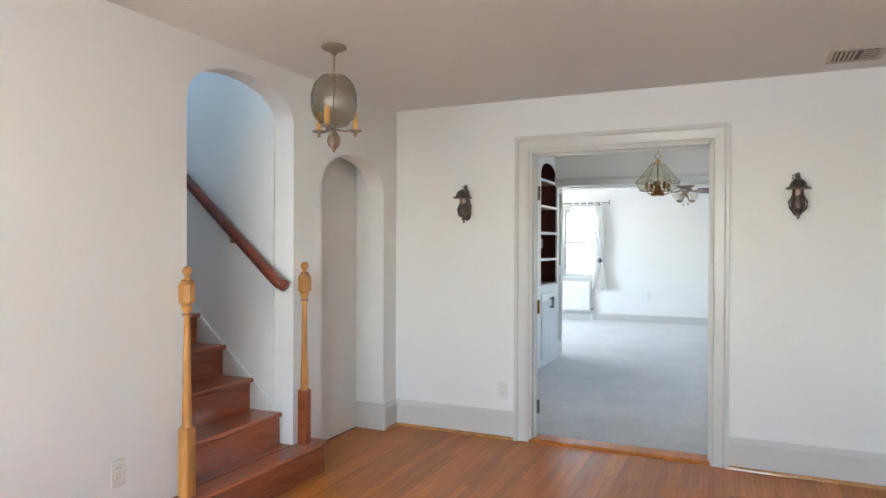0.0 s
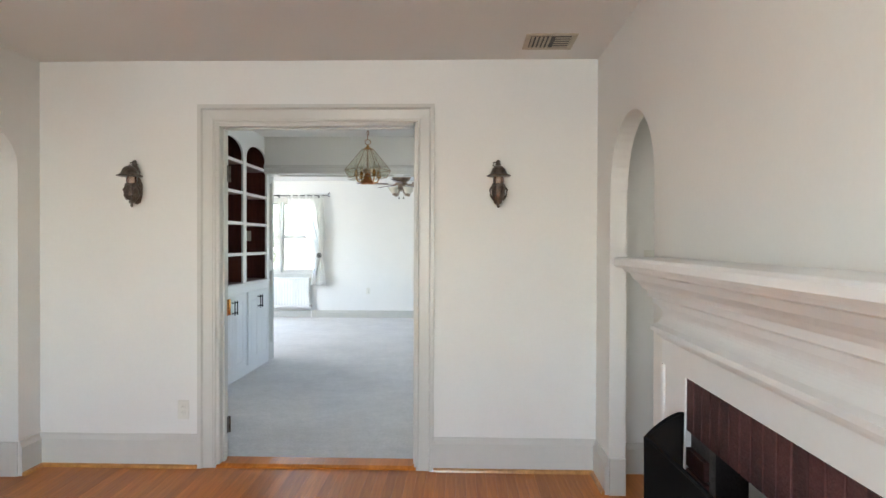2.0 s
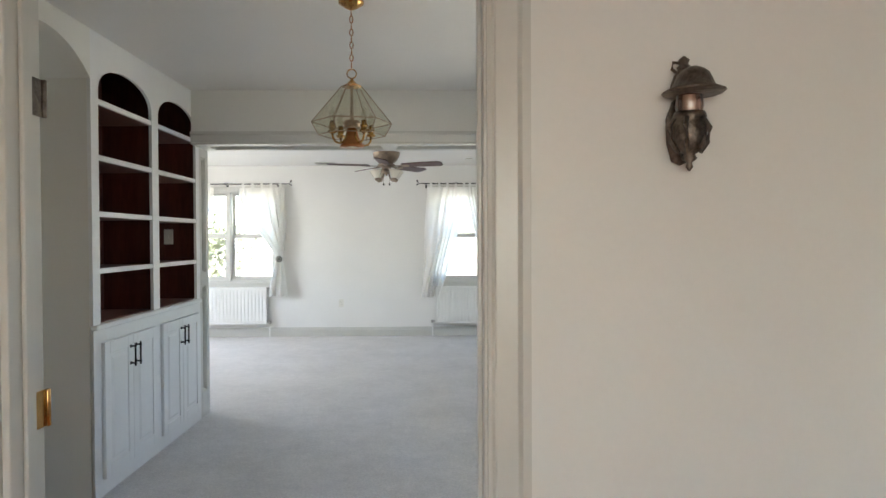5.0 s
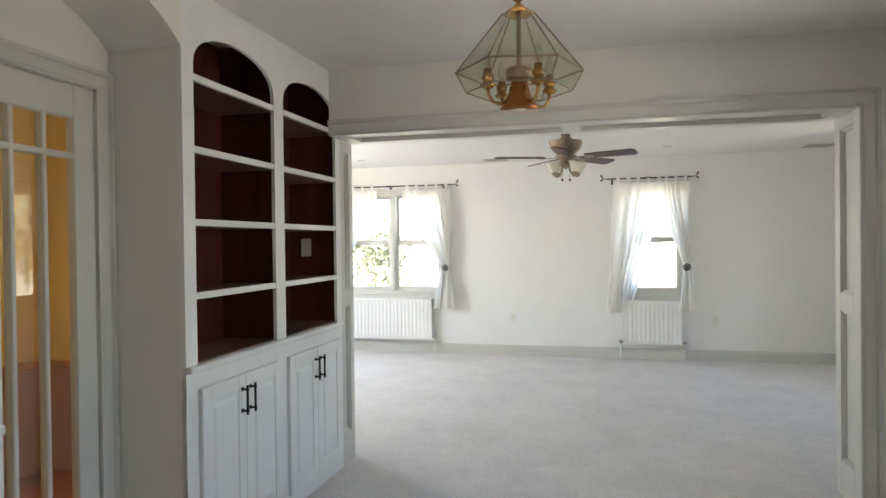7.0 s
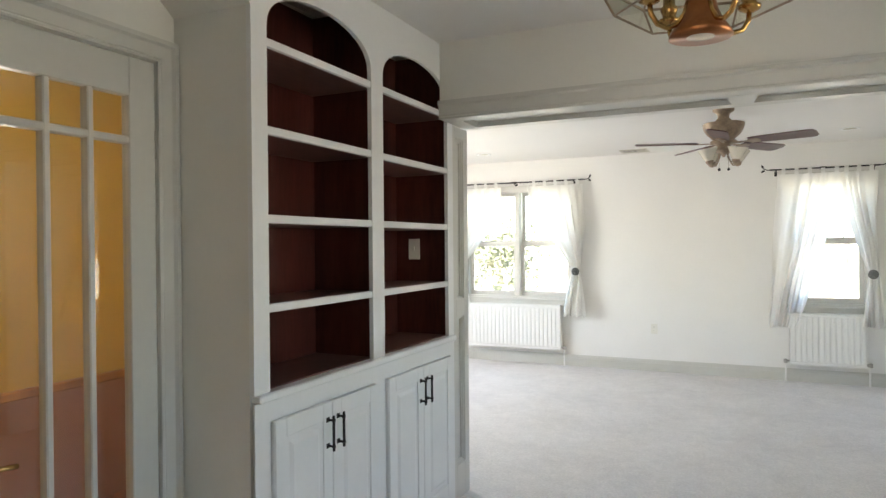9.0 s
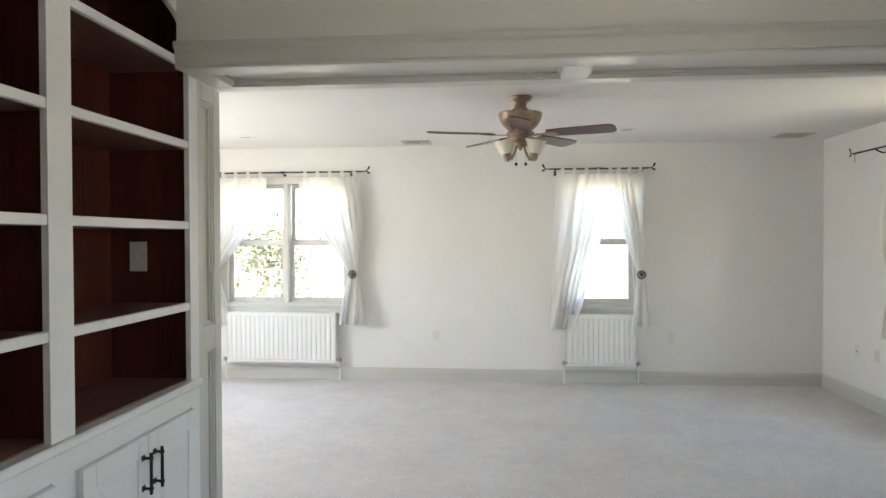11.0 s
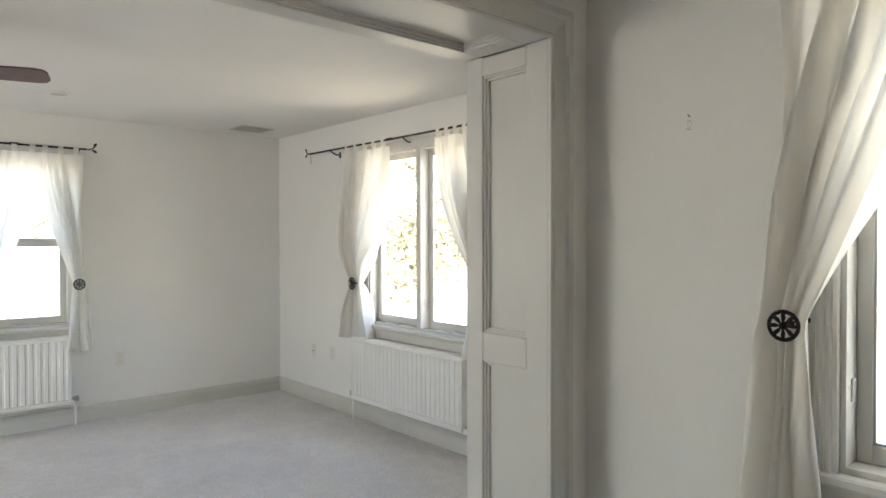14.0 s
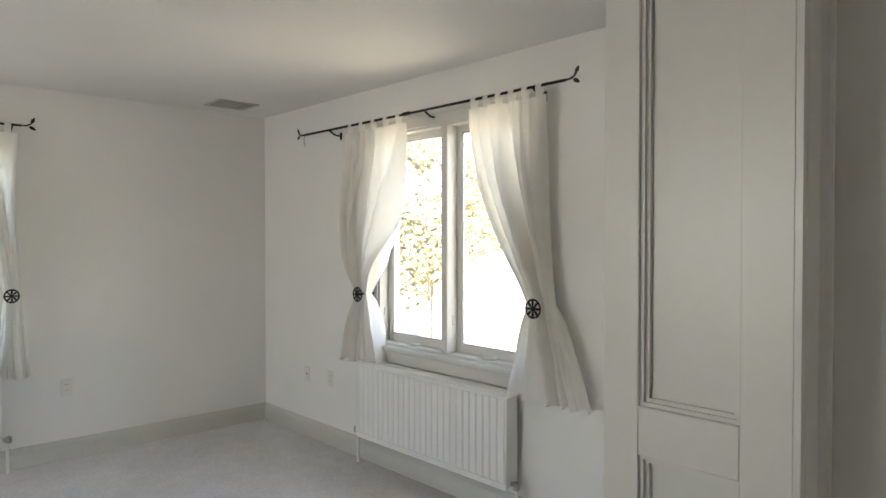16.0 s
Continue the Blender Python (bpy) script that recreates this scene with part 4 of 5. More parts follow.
def curtain(W, d, top, outer, inner, tie, tie_z, hem, bottom, folds, material, label, tabs, tie_w=0.055, seed=0, sag=0.6):
    """outer, inner: edges at the top; tie: where it is gathered (None: falls free to hem edges); hem: (outer, inner) at the bottom."""
    rnd = random.Random(seed)
    ph = rnd.random() * 6
    c = thing("curtain", W @ Vector(((outer + inner) / 2, d, bottom)), label, "curtain", "tab-top curtains")
    bm = bmesh.new()
    NU, NV = folds * 8, 44
    grid = []
    for j in range(NV + 1):
        v = j / NV
        z = top + (bottom - top) * v
        if tie is None:
            o = outer + (hem[0] - outer) * v
            i = inner + (hem[1] - inner) * v ** 1.25
            g = 1.0
        else:
            vt = (top - tie_z) / (top - bottom)
            sgn = 1 if inner > outer else -1
            if v < vt:
                s = v / vt
                e = s ** 1.6
                o = outer + (tie - sgn * tie_w - outer) * s ** 5
                i = inner + (tie + sgn * tie_w * 0.5 - inner) * (0.55 * e + 0.45 * (0.5 - 0.5 * math.cos(math.pi * s)))
                g = 1 + 0.5 * math.sin(math.pi * s)
            else:
                s = (v - vt) / (1 - vt)
                e = s ** 0.8
                o = (tie - sgn * tie_w) * (1 - e) + hem[0] * e
                i = (tie + sgn * tie_w * 0.5) * (1 - e) + hem[1] * e
                g = 1.25 - 0.2 * s
        row = []
        for k in range(NU + 1):
            u = k / NU
            w = abs(i - o)
            amp = min(0.042, 0.14 * w + 0.008) * g
            warp = u + 0.09 * math.sin(7.3 * u + ph) + 0.05 * math.sin(3.1 * v + 4 * u + 2 * ph)
            amp *= 0.45 + 0.75 * abs(math.sin(4.1 * u + 1.7 * ph + 0.8 * v))
            ff = math.sin(2 * math.pi * folds * warp + ph + 0.9 * math.sin(2.3 * v + ph)) + 0.5 * math.sin(2 * math.pi * folds * 0.43 * warp + 2.2 * v + ph * 2) + 0.25 * math.sin(2 * math.pi * folds * 2.1 * warp + 5 * v)
            zz = z
            if tie is not None and v < (top - tie_z) / (top - bottom):
                zz = z - 0.05 * u * math.sin(math.pi * v / ((top - tie_z) / (top - bottom)))
            wob = 0.006 * math.sin(9 * v + 5 * u + ph)
            hemw = 0.012 * math.sin(2 * math.pi * folds * u + ph) * (v ** 6)
            row.append(bm.verts.new((o + (i - o) * u + wob, d + amp * ff * (0.35 + 0.65 * min(1, v * 4)), zz + hemw)))
        grid.append(row)
    for a, b in zip(grid, grid[1:]):
        for k in range(NU):
            bm.faces.new((a[k], a[k + 1], b[k + 1], b[k]))
    part("cloth", bm, material, c, smooth=True, xf=W)
    for t in range(tabs):
        u = outer + (inner - outer) * (t + 0.5) / tabs
        rows = [(-0.006, top - 0.004), (-0.013, top + 0.035), (-0.010, top + 0.052), (0.0, top + 0.058), (0.010, top + 0.052), (0.013, top + 0.035), (0.006, top - 0.004)]
        tb = bmesh.new()
        A = [tb.verts.new((u - 0.018, d + p, q)) for p, q in rows]
        B = [tb.verts.new((u + 0.018, d + p, q)) for p, q in rows]
        for m in range(len(rows) - 1):
            tb.faces.new((A[m], A[m + 1], B[m + 1], B[m]))
        part("tab", tb, material, c, smooth=True, xf=W)
    return c


def holdback(W, u, z, d=0.12, r=0.045):
    h = thing("curtain_holdback", W @ Vector((u, 0, z)), "black iron rosette curtain holdback", "curtain holdback", "iron rosette holdbacks")
    turn = W @ Matrix.Translation((u, d, z)) @ Matrix.Rotation(radians(-90), 4, "X")
    part("stem", tube([(u, 0, z), (u, d, z)], 0.007, 8), IRON, h, xf=W)
    ring = bmesh.new()
    pr = [(r, 0), (r + 0.004, 0.004), (r, 0.008), (r - 0.006, 0.004)]
    seg = 24
    rr = [[ring.verts.new((a * math.cos(2 * math.pi * k / seg), a * math.sin(2 * math.pi * k / seg), b)) for k in range(seg)] for a, b in pr]
    for m in range(4):
        for k in range(seg):
            ring.faces.new((rr[m][k], rr[m][(k + 1) % seg], rr[(m + 1) % 4][(k + 1) % seg], rr[(m + 1) % 4][k]))
    part("rim", ring, IRON, h, xf=turn)
    for k in range(8):
        a = 2 * math.pi * k / 8
        pet = bmesh.new()
        bmesh.ops.create_icosphere(pet, subdivisions=1, radius=1)
        for v in pet.verts:
            lx, ly, lz = v.co.x * r * 0.42 + r * 0.62, v.co.y * r * 0.17, v.co.z * 0.004 + 0.006
            v.co = Vector((lx * math.cos(a) - ly * math.sin(a), lx * math.sin(a) + ly * math.cos(a), lz))
        part("petal", pet, IRON, h, xf=turn)
    part("boss", lathe([(0.3 * r, 0), (0.3 * r, 0.008), (0.15 * r, 0.016), (0.001, 0.018)], 12), IRON, h, smooth=True, xf=turn)


RZ = 2.185
rod(FAR, -4.30, -2.46, RZ, 0.09, (-4.1, -3.38, -2.66))
rod(FAR, -0.68, 0.43, RZ, 0.09, (-0.55, 0.31))
RZC = 2.22
side_rod = rod(SIDE, 9.56, 12.02, RZC, 0.09, (9.82, 10.62, 11.6))
part("string", tube([(11.93, 0.09, RZC - 0.006), (11.935, 0.092, RZC - 0.04), (11.925, 0.09, RZC - 0.085)], 0.0018, 5), IRON, side_rod, "loose thread tied to the rod", xf=SIDE)
TOP = RZ - 0.05
curtain(FAR, 0.09, TOP, -4.22, -3.55, -4.12, 1.12, (-4.22, -3.96), 0.60, 5, VOILE, "white tab-top curtain tied back beside the window", 5, seed=1)
curtain(FAR, 0.09, TOP, -2.55, -3.2, -2.64, 1.12, (-2.52, -2.78), 0.60, 5, VOILE, "white tab-top curtain tied back beside the window", 5, seed=2)
curtain(FAR, 0.09, TOP, -0.54, 0.05, None, 1.12, (-0.62, -0.37), 0.57, 5, SHEER, "thin white curtain hanging loose across the window", 5, seed=3)
curtain(FAR, 0.09, TOP, 0.34, 0.02, 0.29, 1.12, (0.40, 0.20), 0.60, 4, VOILE, "white tab-top curtain tied back beside the window", 3, seed=4)
TOPC = RZC - 0.05
curtain(SIDE, 0.09, TOPC, 11.42, 10.80, 11.20, 1.12, (11.42, 11.04), 0.68, 6, CLOTH, "cream cotton curtain tied back in deep folds", 5, seed=5)
curtain(SIDE, 0.09, TOPC, 9.74, 10.27, 9.79, 1.14, (9.48, 9.96), 0.68, 6, CLOTH, "cream cotton curtain tied back and flaring at the hem", 6, 0.10, seed=6)
rod(DINE, 5.75, 7.75, 2.36, 0.09, (5.95, 7.55))
curtain(DINE, 0.10, 2.31, 7.50, 6.98, 7.455, 1.255, (7.60, 7.38), 0.78, 5, CLOTH, "cream cotton curtain tied back by the dining window", 6, 0.085, seed=7)
for W, u, z, d, r in ((FAR, -4.12, 1.12, 0.14, 0.04), (FAR, -2.63, 1.12, 0.14, 0.04), (FAR, 0.29, 1.12, 0.14, 0.04), (SIDE, 11.20, 1.12, 0.15, 0.045), (SIDE, 9.77, 1.14, 0.15, 0.045), (DINE, 7.45, 1.255, 0.16, 0.036)):
    holdback(W, u, z, d, r)


# ---------------- radiators ----------------
def radiator(W, u0, u1, z0, z1):
    r = thing("radiator", W @ Vector(((u0 + u1) / 2, 0.08, z0)), "white enamelled ribbed panel radiator under the window", "radiator", "panel radiators under windows")
    pan = bmesh.new()
    n = max(6, int(round((u1 - u0) / 0.05)))
    st = (u1 - u0) / n
    prof = []
    for i in range(n):
        a = u0 + i * st
        prof += [(a, 0.112), (a + 0.30 * st, 0.112), (a + 0.42 * st, 0.118), (a + 0.88 * st, 0.118)]
    prof += [(u1, 0.112), (u1, 0.10), (u0, 0.10)]
    extrude_profile(prof, z0 + 0.035, z1 - 0.035, "z", pan)
    part("front_panel", pan, ENAMEL, r, xf=W)
    part("top_rim", box(u0, u1, 0.098, 0.118, z1 - 0.035, z1 - 0.012, 0.004), ENAMEL, r, xf=W)
    part("bottom_rim", box(u0, u1, 0.098, 0.118, z0, z0 + 0.035, 0.004), ENAMEL, r, xf=W)
    part("back_panel", box(u0 + 0.01, u1 - 0.01, 0.035, 0.05, z0 + 0.01, z1 - 0.02), ENAMEL, r, xf=W)
    part("top_grille", boxes([(u0, u1, 0.035, 0.118, z1 - 0.012, z1)] , 0.003), ENAMEL, r, xf=W)
    for e in (u0, u1):
        part("side_cover", box(e - 0.002, e + 0.002, 0.035, 0.118, z0 + 0.02, z1 - 0.012), ENAMEL, r, xf=W)
    for e, s in ((u0, -1), (u1, 1)):
        v = part("valve", tube([(e, 0.075, z0 + 0.03), (e + s * 0.035, 0.075, z0 + 0.03)], 0.012, 10), STEEL, r, "metal valve", xf=W)
        part("valve_cap", lathe([(0.014, -0.02), (0.018, -0.015), (0.018, 0.015), (0.010, 0.022)], 12, (e + s * 0.04, 0.085, z0 + 0.03)), STEEL, v, xf=W)
        part("pipe", tube([(e + s * 0.035, 0.075, z0 + 0.03), (e + s * 0.035, 0.075, 0.0)], 0.009, 8), ENAMEL, r, xf=W)
    for e in (u0 + 0.15, u1 - 0.15):
        part("wall_bracket", box(e - 0.015, e + 0.015, 0, 0.035, z0 + 0.1, z1 - 0.1), ENAMEL, r, xf=W)


radiator(FAR, -3.98, -2.82, 0.19, 0.72)
radiator(FAR, -0.43, 0.235, 0.19, 0.72)
radiator(SIDE, 9.97, 11.27, 0.19, 0.69)


# ---------------- outlets and wall fittings ----------------
def outlet(W, u, z, kind="outlet"):
    o = thing("outlet", W @ Vector((u, 0, z)), "ivory wall outlet plate" if kind == "outlet" else "ivory blank wall plate", "outlet")
    part("plate", box(u - 0.035, u + 0.035, 0, 0.005, z - 0.057, z + 0.057, 0.002), IVORY, o, xf=W)
    if kind == "outlet":
        for s in (-0.02, 0.02):
            rc = part("receptacle", box(u - 0.015, u + 0.015, 0.004, 0.007, z + s - 0.013, z + s + 0.013, 0.001), IVORY, o, xf=W)
            part("slot", boxes([(u - 0.007, u - 0.005, 0.006, 0.0075, z + s - 0.004, z + s + 0.006), (u + 0.005, u + 0.007, 0.006, 0.0075, z + s - 0.004, z + s + 0.006)]), SLOT, rc, xf=W)
    elif kind == "switches":
        for q in (-0.012, 0.012):
            part("toggle", box(u + q - 0.004, u + q + 0.004, 0.004, 0.012, z - 0.01, z + 0.01, 0.001), IVORY, o, xf=W)
    else:
        part("jack", box(u - 0.006, u + 0.006, 0.004, 0.007, z - 0.006, z + 0.006), SLOT, o, xf=W)


DOORW = wall_frame("x", DY)
LEFTW = Matrix(((0, 1, 0, LX), (1, 0, 0, 0), (0, 0, 1, 0), (0, 0, 0, 1)))
outlet(DOORW, -1.75, 0.345)
outlet(LEFTW, 2.27, 0.40)
outlet(FAR, 0.62, 0.48)
outlet(FAR, -1.775, 0.48)
outlet(SIDE, 12.05, 0.465, "jack")
outlet(SIDE, 11.74, 0.475)
outlet(DOORW, 1.03, 1.26, "switches")
nl = solid("picture_nail", tube([(0, 0, 0), (0, 0.012, 0.004)], 0.003, 6), STEEL, "small nail in the cream painted wall", "nail", xf=DINE @ Matrix.Translation((7.785, 0, 1.835)))
hk = solid("picture_hook", boxes([(-0.004, 0.004, 0, 0.003, -0.03, 0.0), (-0.004, 0.004, 0.003, 0.010, -0.03, -0.026)]), STEEL, "small metal picture hook on the wall", "hook", xf=DINE @ Matrix.Translation((7.787, 0, 1.825)))


def register(name, x0, x1, y0, y1, z, material, label):
    g = thing(name, ((x0 + x1) / 2, (y0 + y1) / 2, z), label, "ceiling vent", "ceiling air registers")
    w = 0.028
    part("frame", boxes([(x0, x1, y0, y0 + w, z - 0.008, z), (x0, x1, y1 - w, y1, z - 0.008, z), (x0, x0 + w, y0 + w, y1 - w, z - 0.008, z), (x1 - w, x1, y0 + w, y1 - w, z - 0.008, z)], 0.003), material, g)
    # No hollow here: the duct's shade is a flat dark sheet
    part("backing", box(x0 + w, x1 - w, y0 + w, y1 - w, z - 0.002, z + 0.0), SLOT, g, "dark sheet standing for the shaded duct")
    n = int((x1 - x0 - 2 * w) / 0.022)
    for i in range(n):
        x = x0 + w + 0.011 + i * 0.022
        if i > n * 0.55:
            continue
        bm = box(x - 0.006, x + 0.006, y0 + w, y1 - w, z - 0.011, z - 0.009)
        part("slat", bm, material, g)
    for i in range(5):
        y = y0 + w + 0.02 + i * (y1 - y0 - 2 * w - 0.02) / 5
        part("slat", box(x0 + w + (x1 - x0 - 2 * w) * 0.6, x1 - w, y - 0.009, y + 0.009, z - 0.011, z - 0.009), material, g)


register("ceiling_vent", 0.255, 0.525, 4.30, 4.57, CL, BEIGE, "tan louvred ceiling air register")
register("ceiling_vent", 1.48, 1.78, 12.20, 12.47, CF, REGISTER, "off-white louvred ceiling air register")
register("ceiling_vent", -2.08, -1.79, 12.28, 12.52, CF, REGISTER, "off-white louvred ceiling air register")
for x, y in ((-3.5, 11.9), (0.02, 11.85)):
    d = thing("recessed_light", (x, y, CF), "unlit recessed ceiling light with white trim", "ceiling light", "recessed ceiling lights")
    part("trim_ring", shell([(0.085, 0), (0.083, -0.006), (0.06, -0.006), (0.055, -0.001)], 24, (x, y, CF)), WHITE, d, smooth=True)
    part("lens", lathe([(0.055, -0.002), (0.0, -0.003)], 20, (x, y, CF)), CREAM, d)


# ---------------- wall sconces ----------------
def sconce(x, z):
    s = thing("wall_sconce", (x, DY, z), "dark pewter lantern sconce with pink glass chimney", "wall lamp", "pewter wall sconces")
    c = (x, DY - 0.07, z)
    brim, rear = (x, DY - 0.095, z), (x, DY - 0.035, z)
    part("back_plate", lathe([(0.001, -0.085), (0.022, -0.075), (0.034, -0.03), (0.036, 0.03), (0.02, 0.075), (0.001, 0.085)], 14, (x, DY - 0.008, z - 0.03), squash=0.22), PEWTER, s, smooth=True)
    part("arm", tube([(x, DY - 0.01, z - 0.06), (x, DY - 0.04, z - 0.10), (x, DY - 0.07, z - 0.09)], 0.008, 8), PEWTER, s, smooth=True)
    part("drop", lathe([(0.002, -0.135), (0.009, -0.125), (0.006, -0.115), (0.018, -0.105), (0.012, -0.095), (0.03, -0.085), (0.038, -0.06), (0.040, -0.02), (0.034, -0.012), (0.040, -0.006), (0.036, 0.006)], 14, c), PEWTER, s, "cast openwork cup", True)
    for k in range(6):
        a = k * math.pi / 3
        sc = [(x + 0.036 * math.cos(a), c[1] + 0.036 * math.sin(a), z - 0.01), (x + 0.050 * math.cos(a), c[1] + 0.050 * math.sin(a), z - 0.03), (x + 0.044 * math.cos(a), c[1] + 0.044 * math.sin(a), z - 0.065), (x + 0.026 * math.cos(a), c[1] + 0.026 * math.sin(a), z - 0.09)]
        part("scroll", tube(sc, 0.006, 6), PEWTER, s)
    part("chimney", shell([(0.028, 0.0), (0.033, 0.02), (0.030, 0.05), (0.026, 0.06)], 16, c), PINKGLASS, s, "pink glass chimney", True)
    part("candle", lathe([(0.016, 0.0), (0.016, 0.055), (0.0, 0.056)], 12, c), CREAM, s)
    part("hood", lathe([(0.068, 0.046), (0.072, 0.049), (0.050, 0.060), (0.042, 0.078), (0.036, 0.092), (0.024, 0.102), (0.012, 0.108)], 16, brim, squash=1.15), PEWTER, s, "flared metal hood", True)
    part("top_finial", lathe([(0.014, 0.116), (0.018, 0.122), (0.010, 0.130), (0.014, 0.14), (0.002, 0.15)], 12, rear), PEWTER, s, smooth=True)
    part("crest", lathe([(0.03, 0.05), (0.034, 0.075), (0.026, 0.10), (0.014, 0.118)], 12, rear, squash=0.8), PEWTER, s, "cast metal crest", True)
    part("hanging_ring", tube([(x - 0.014, rear[1], z + 0.105), (x - 0.03, rear[1], z + 0.118), (x - 0.027, rear[1], z + 0.134), (x - 0.01, rear[1], z + 0.132)], 0.004, 6), PEWTER, s)


sconce(0.135, 1.695)
sconce(-2.03, 1.695)

# ---------------- living room lantern ----------------
LP = (-2.11, 3.16)
ln = thing("pendant_lantern", (*LP, CL), "hanging smoked glass lantern with candle lights on a metal arm ring", "pendant lamp")
part("canopy", lathe([(0.066, 0.0), (0.066, -0.012), (0.05, -0.022), (0.02, -0.034), (0.008, -0.05)], 22, (*LP, CL)), BRONZE, ln, smooth=True)
for i in range(4):
    zz = CL - 0.055 - i * 0.026
    tw = i % 2
    pts = [(LP[0] + (0.006 * math.cos(a) if tw else 0), LP[1] + (0 if tw else 0.006 * math.cos(a)), zz + 0.015 * math.sin(a)) for a in [k * math.pi / 4 for k in range(9)]]
    part("chain_link", tube(pts, 0.0022, 5), BRONZE, ln)
part("stem", tube([(*LP, CL - 0.15), (*LP, CL - 0.16), (*LP, CL - 0.48)], 0.006, 8), BRONZE, ln)
part("globe", shell([(0.03, 0.135), (0.07, 0.125), (0.105, 0.085), (0.12, 0.03), (0.122, -0.03), (0.108, -0.085), (0.07, -0.13), (0.035, -0.14)], 28, (*LP, CL - 0.285)), SMOKE, ln, "smoked bubble glass globe", True)
zr_ = CL - 0.435
for k in range(3):
    a = 2 * math.pi * k / 3 - 1.27
    e = (LP[0] + 0.115 * math.cos(a), LP[1] + 0.115 * math.sin(a))
    arm = part("arm", tube([(*LP, zr_), (LP[0] + 0.06 * math.cos(a), LP[1] + 0.06 * math.sin(a), zr_ - 0.006), (*e, zr_)], 0.0045, 6), BRONZE, ln)
    part("drip_pan", lathe([(0.010, -0.03), (0.008, -0.012), (0.034, -0.004), (0.036, 0.004), (0.012, 0.004)], 14, (*e, zr_)), BRONZE, arm, smooth=True)
    part("candle", lathe([(0.014, 0.004), (0.014, 0.10), (0.006, 0.102)], 12, (*e, zr_)), CANDLE, arm, "amber candle sleeve", True)
    part("bulb", lathe([(0.006, 0.10), (0.014, 0.12), (0.012, 0.14), (0.001, 0.165)], 10, (*e, zr_)), BULB, arm, smooth=True)
part("bottom_ball", lathe([(0.008, -0.005), (0.014, -0.015), (0.030, -0.035), (0.037, -0.06), (0.030, -0.085), (0.012, -0.105), (0.006, -0.115), (0.001, -0.125)], 18, (*LP, zr_)), BRONZE, ln, smooth=True)

# ---------------- dining chandelier ----------------
CP = (-0.857, 6.29)
ch = thing("chandelier", (*CP, CD), "clear glass and brass chandelier hanging on a chain", "chandelier")
part("canopy", lathe([(0.06, 0.0), (0.06, -0.01), (0.03, -0.03), (0.008, -0.04)], 20, (*CP, CD)), BRASS, ch, smooth=True)
zc = 2.135
nl_ = int((CD - 0.04 - (zc + 0.07)) / 0.03)
for i in range(nl_):
    zz = CD - 0.055 - i * 0.03
    tw = i % 2
    pts = [(CP[0] + (0.008 * math.cos(a) if tw else 0), CP[1] + (0 if tw else 0.008 * math.cos(a)), zz + 0.018 * math.sin(a)) for a in [k * math.pi / 4 for k in range(9)]]
    part("chain_link", tube(pts, 0.0028, 5), COPPER, ch)
part("cord", tube([(*CP, CD - 0.03), (CP[0] + 0.004, CP[1], (CD + zc) / 2), (*CP, zc + 0.06)], 0.003, 6), CREAM, ch)
part("top_ring", tube([(CP[0] + 0.022 * math.cos(k * math.pi / 8), CP[1], zc + 0.045 + 0.022 * math.sin(k * math.pi / 8)) for k in range(17)], 0.0035, 6), BRASS, ch)
part("cap", lathe([(0.006, 0.02), (0.012, 0.012), (0.024, 0.0), (0.046, -0.012), (0.044, -0.018)], 6, (*CP, zc)), BRASS, ch)
def hexa(r, z, k):
    a = 2 * math.pi * (k + 0.18) / 6
    return Vector((CP[0] + r * math.cos(a), CP[1] + r * math.sin(a), z))
ZT, ZM, ZB = zc - 0.012, zc - 0.185, zc - 0.245
RT, RM, RB = 0.046, 0.189, 0.157
for k in range(6):
    for r0, z0, r1, z1 in ((RT, ZT, RM, ZM), (RM, ZM, RB, ZB)):
        bm = bmesh.new()
        q = [hexa(r0, z0, k), hexa(r0, z0, k + 1), hexa(r1, z1, k + 1), hexa(r1, z1, k)]
        bm.faces.new([bm.verts.new(p) for p in q])
        bmesh.ops.solidify(bm, geom=bm.faces[:], thickness=0.003)
        g = part("glass_panel", bm, BEVEL, ch)
        g.visible_shadow = False
        part("lead_bar", tube([q[0], q[0].lerp(q[3], 0.5), q[3]], 0.0024, 5), BRONZE, ch)
    part("lead_bar", tube([hexa(RM, ZM, k), (hexa(RM, ZM, k) + hexa(RM, ZM, k + 1)) / 2, hexa(RM, ZM, k + 1)], 0.003, 5), BRONZE, ch)
    part("lead_bar", tube([hexa(RB, ZB, k), (hexa(RB, ZB, k) + hexa(RB, ZB, k + 1)) / 2, hexa(RB, ZB, k + 1)], 0.0024, 5), BRONZE, ch)
for k in range(4):
    a = math.pi * (k + 0.42) / 2
    def spoke(r, z):
        return Vector((CP[0] + r * math.cos(a), CP[1] + r * math.sin(a), z))
    curve = [spoke(0.026, ZB + 0.01), spoke(0.034, ZB - 0.014), spoke(0.05, ZB - 0.034), spoke(0.07, ZB - 0.042), spoke(0.09, ZB - 0.036), spoke(0.103, ZB - 0.018), spoke(0.106, ZB + 0.004)]
    arm = part("arm", tube(curve, 0.005, 8), BRASS, ch, smooth=True)
    cup = spoke(0.106, ZB + 0.002)
    part("socket", lathe([(0.006, -0.004), (0.02, 0.003), (0.022, 0.01), (0.012, 0.014), (0.016, 0.026), (0.018, 0.034), (0.012, 0.038), (0.012, 0.055)], 14, cup), BRASS, arm, smooth=True)
    part("bulb", lathe([(0.008, 0.055), (0.015, 0.072), (0.012, 0.092), (0.001, 0.12)], 10, cup), BULB, arm, smooth=True)
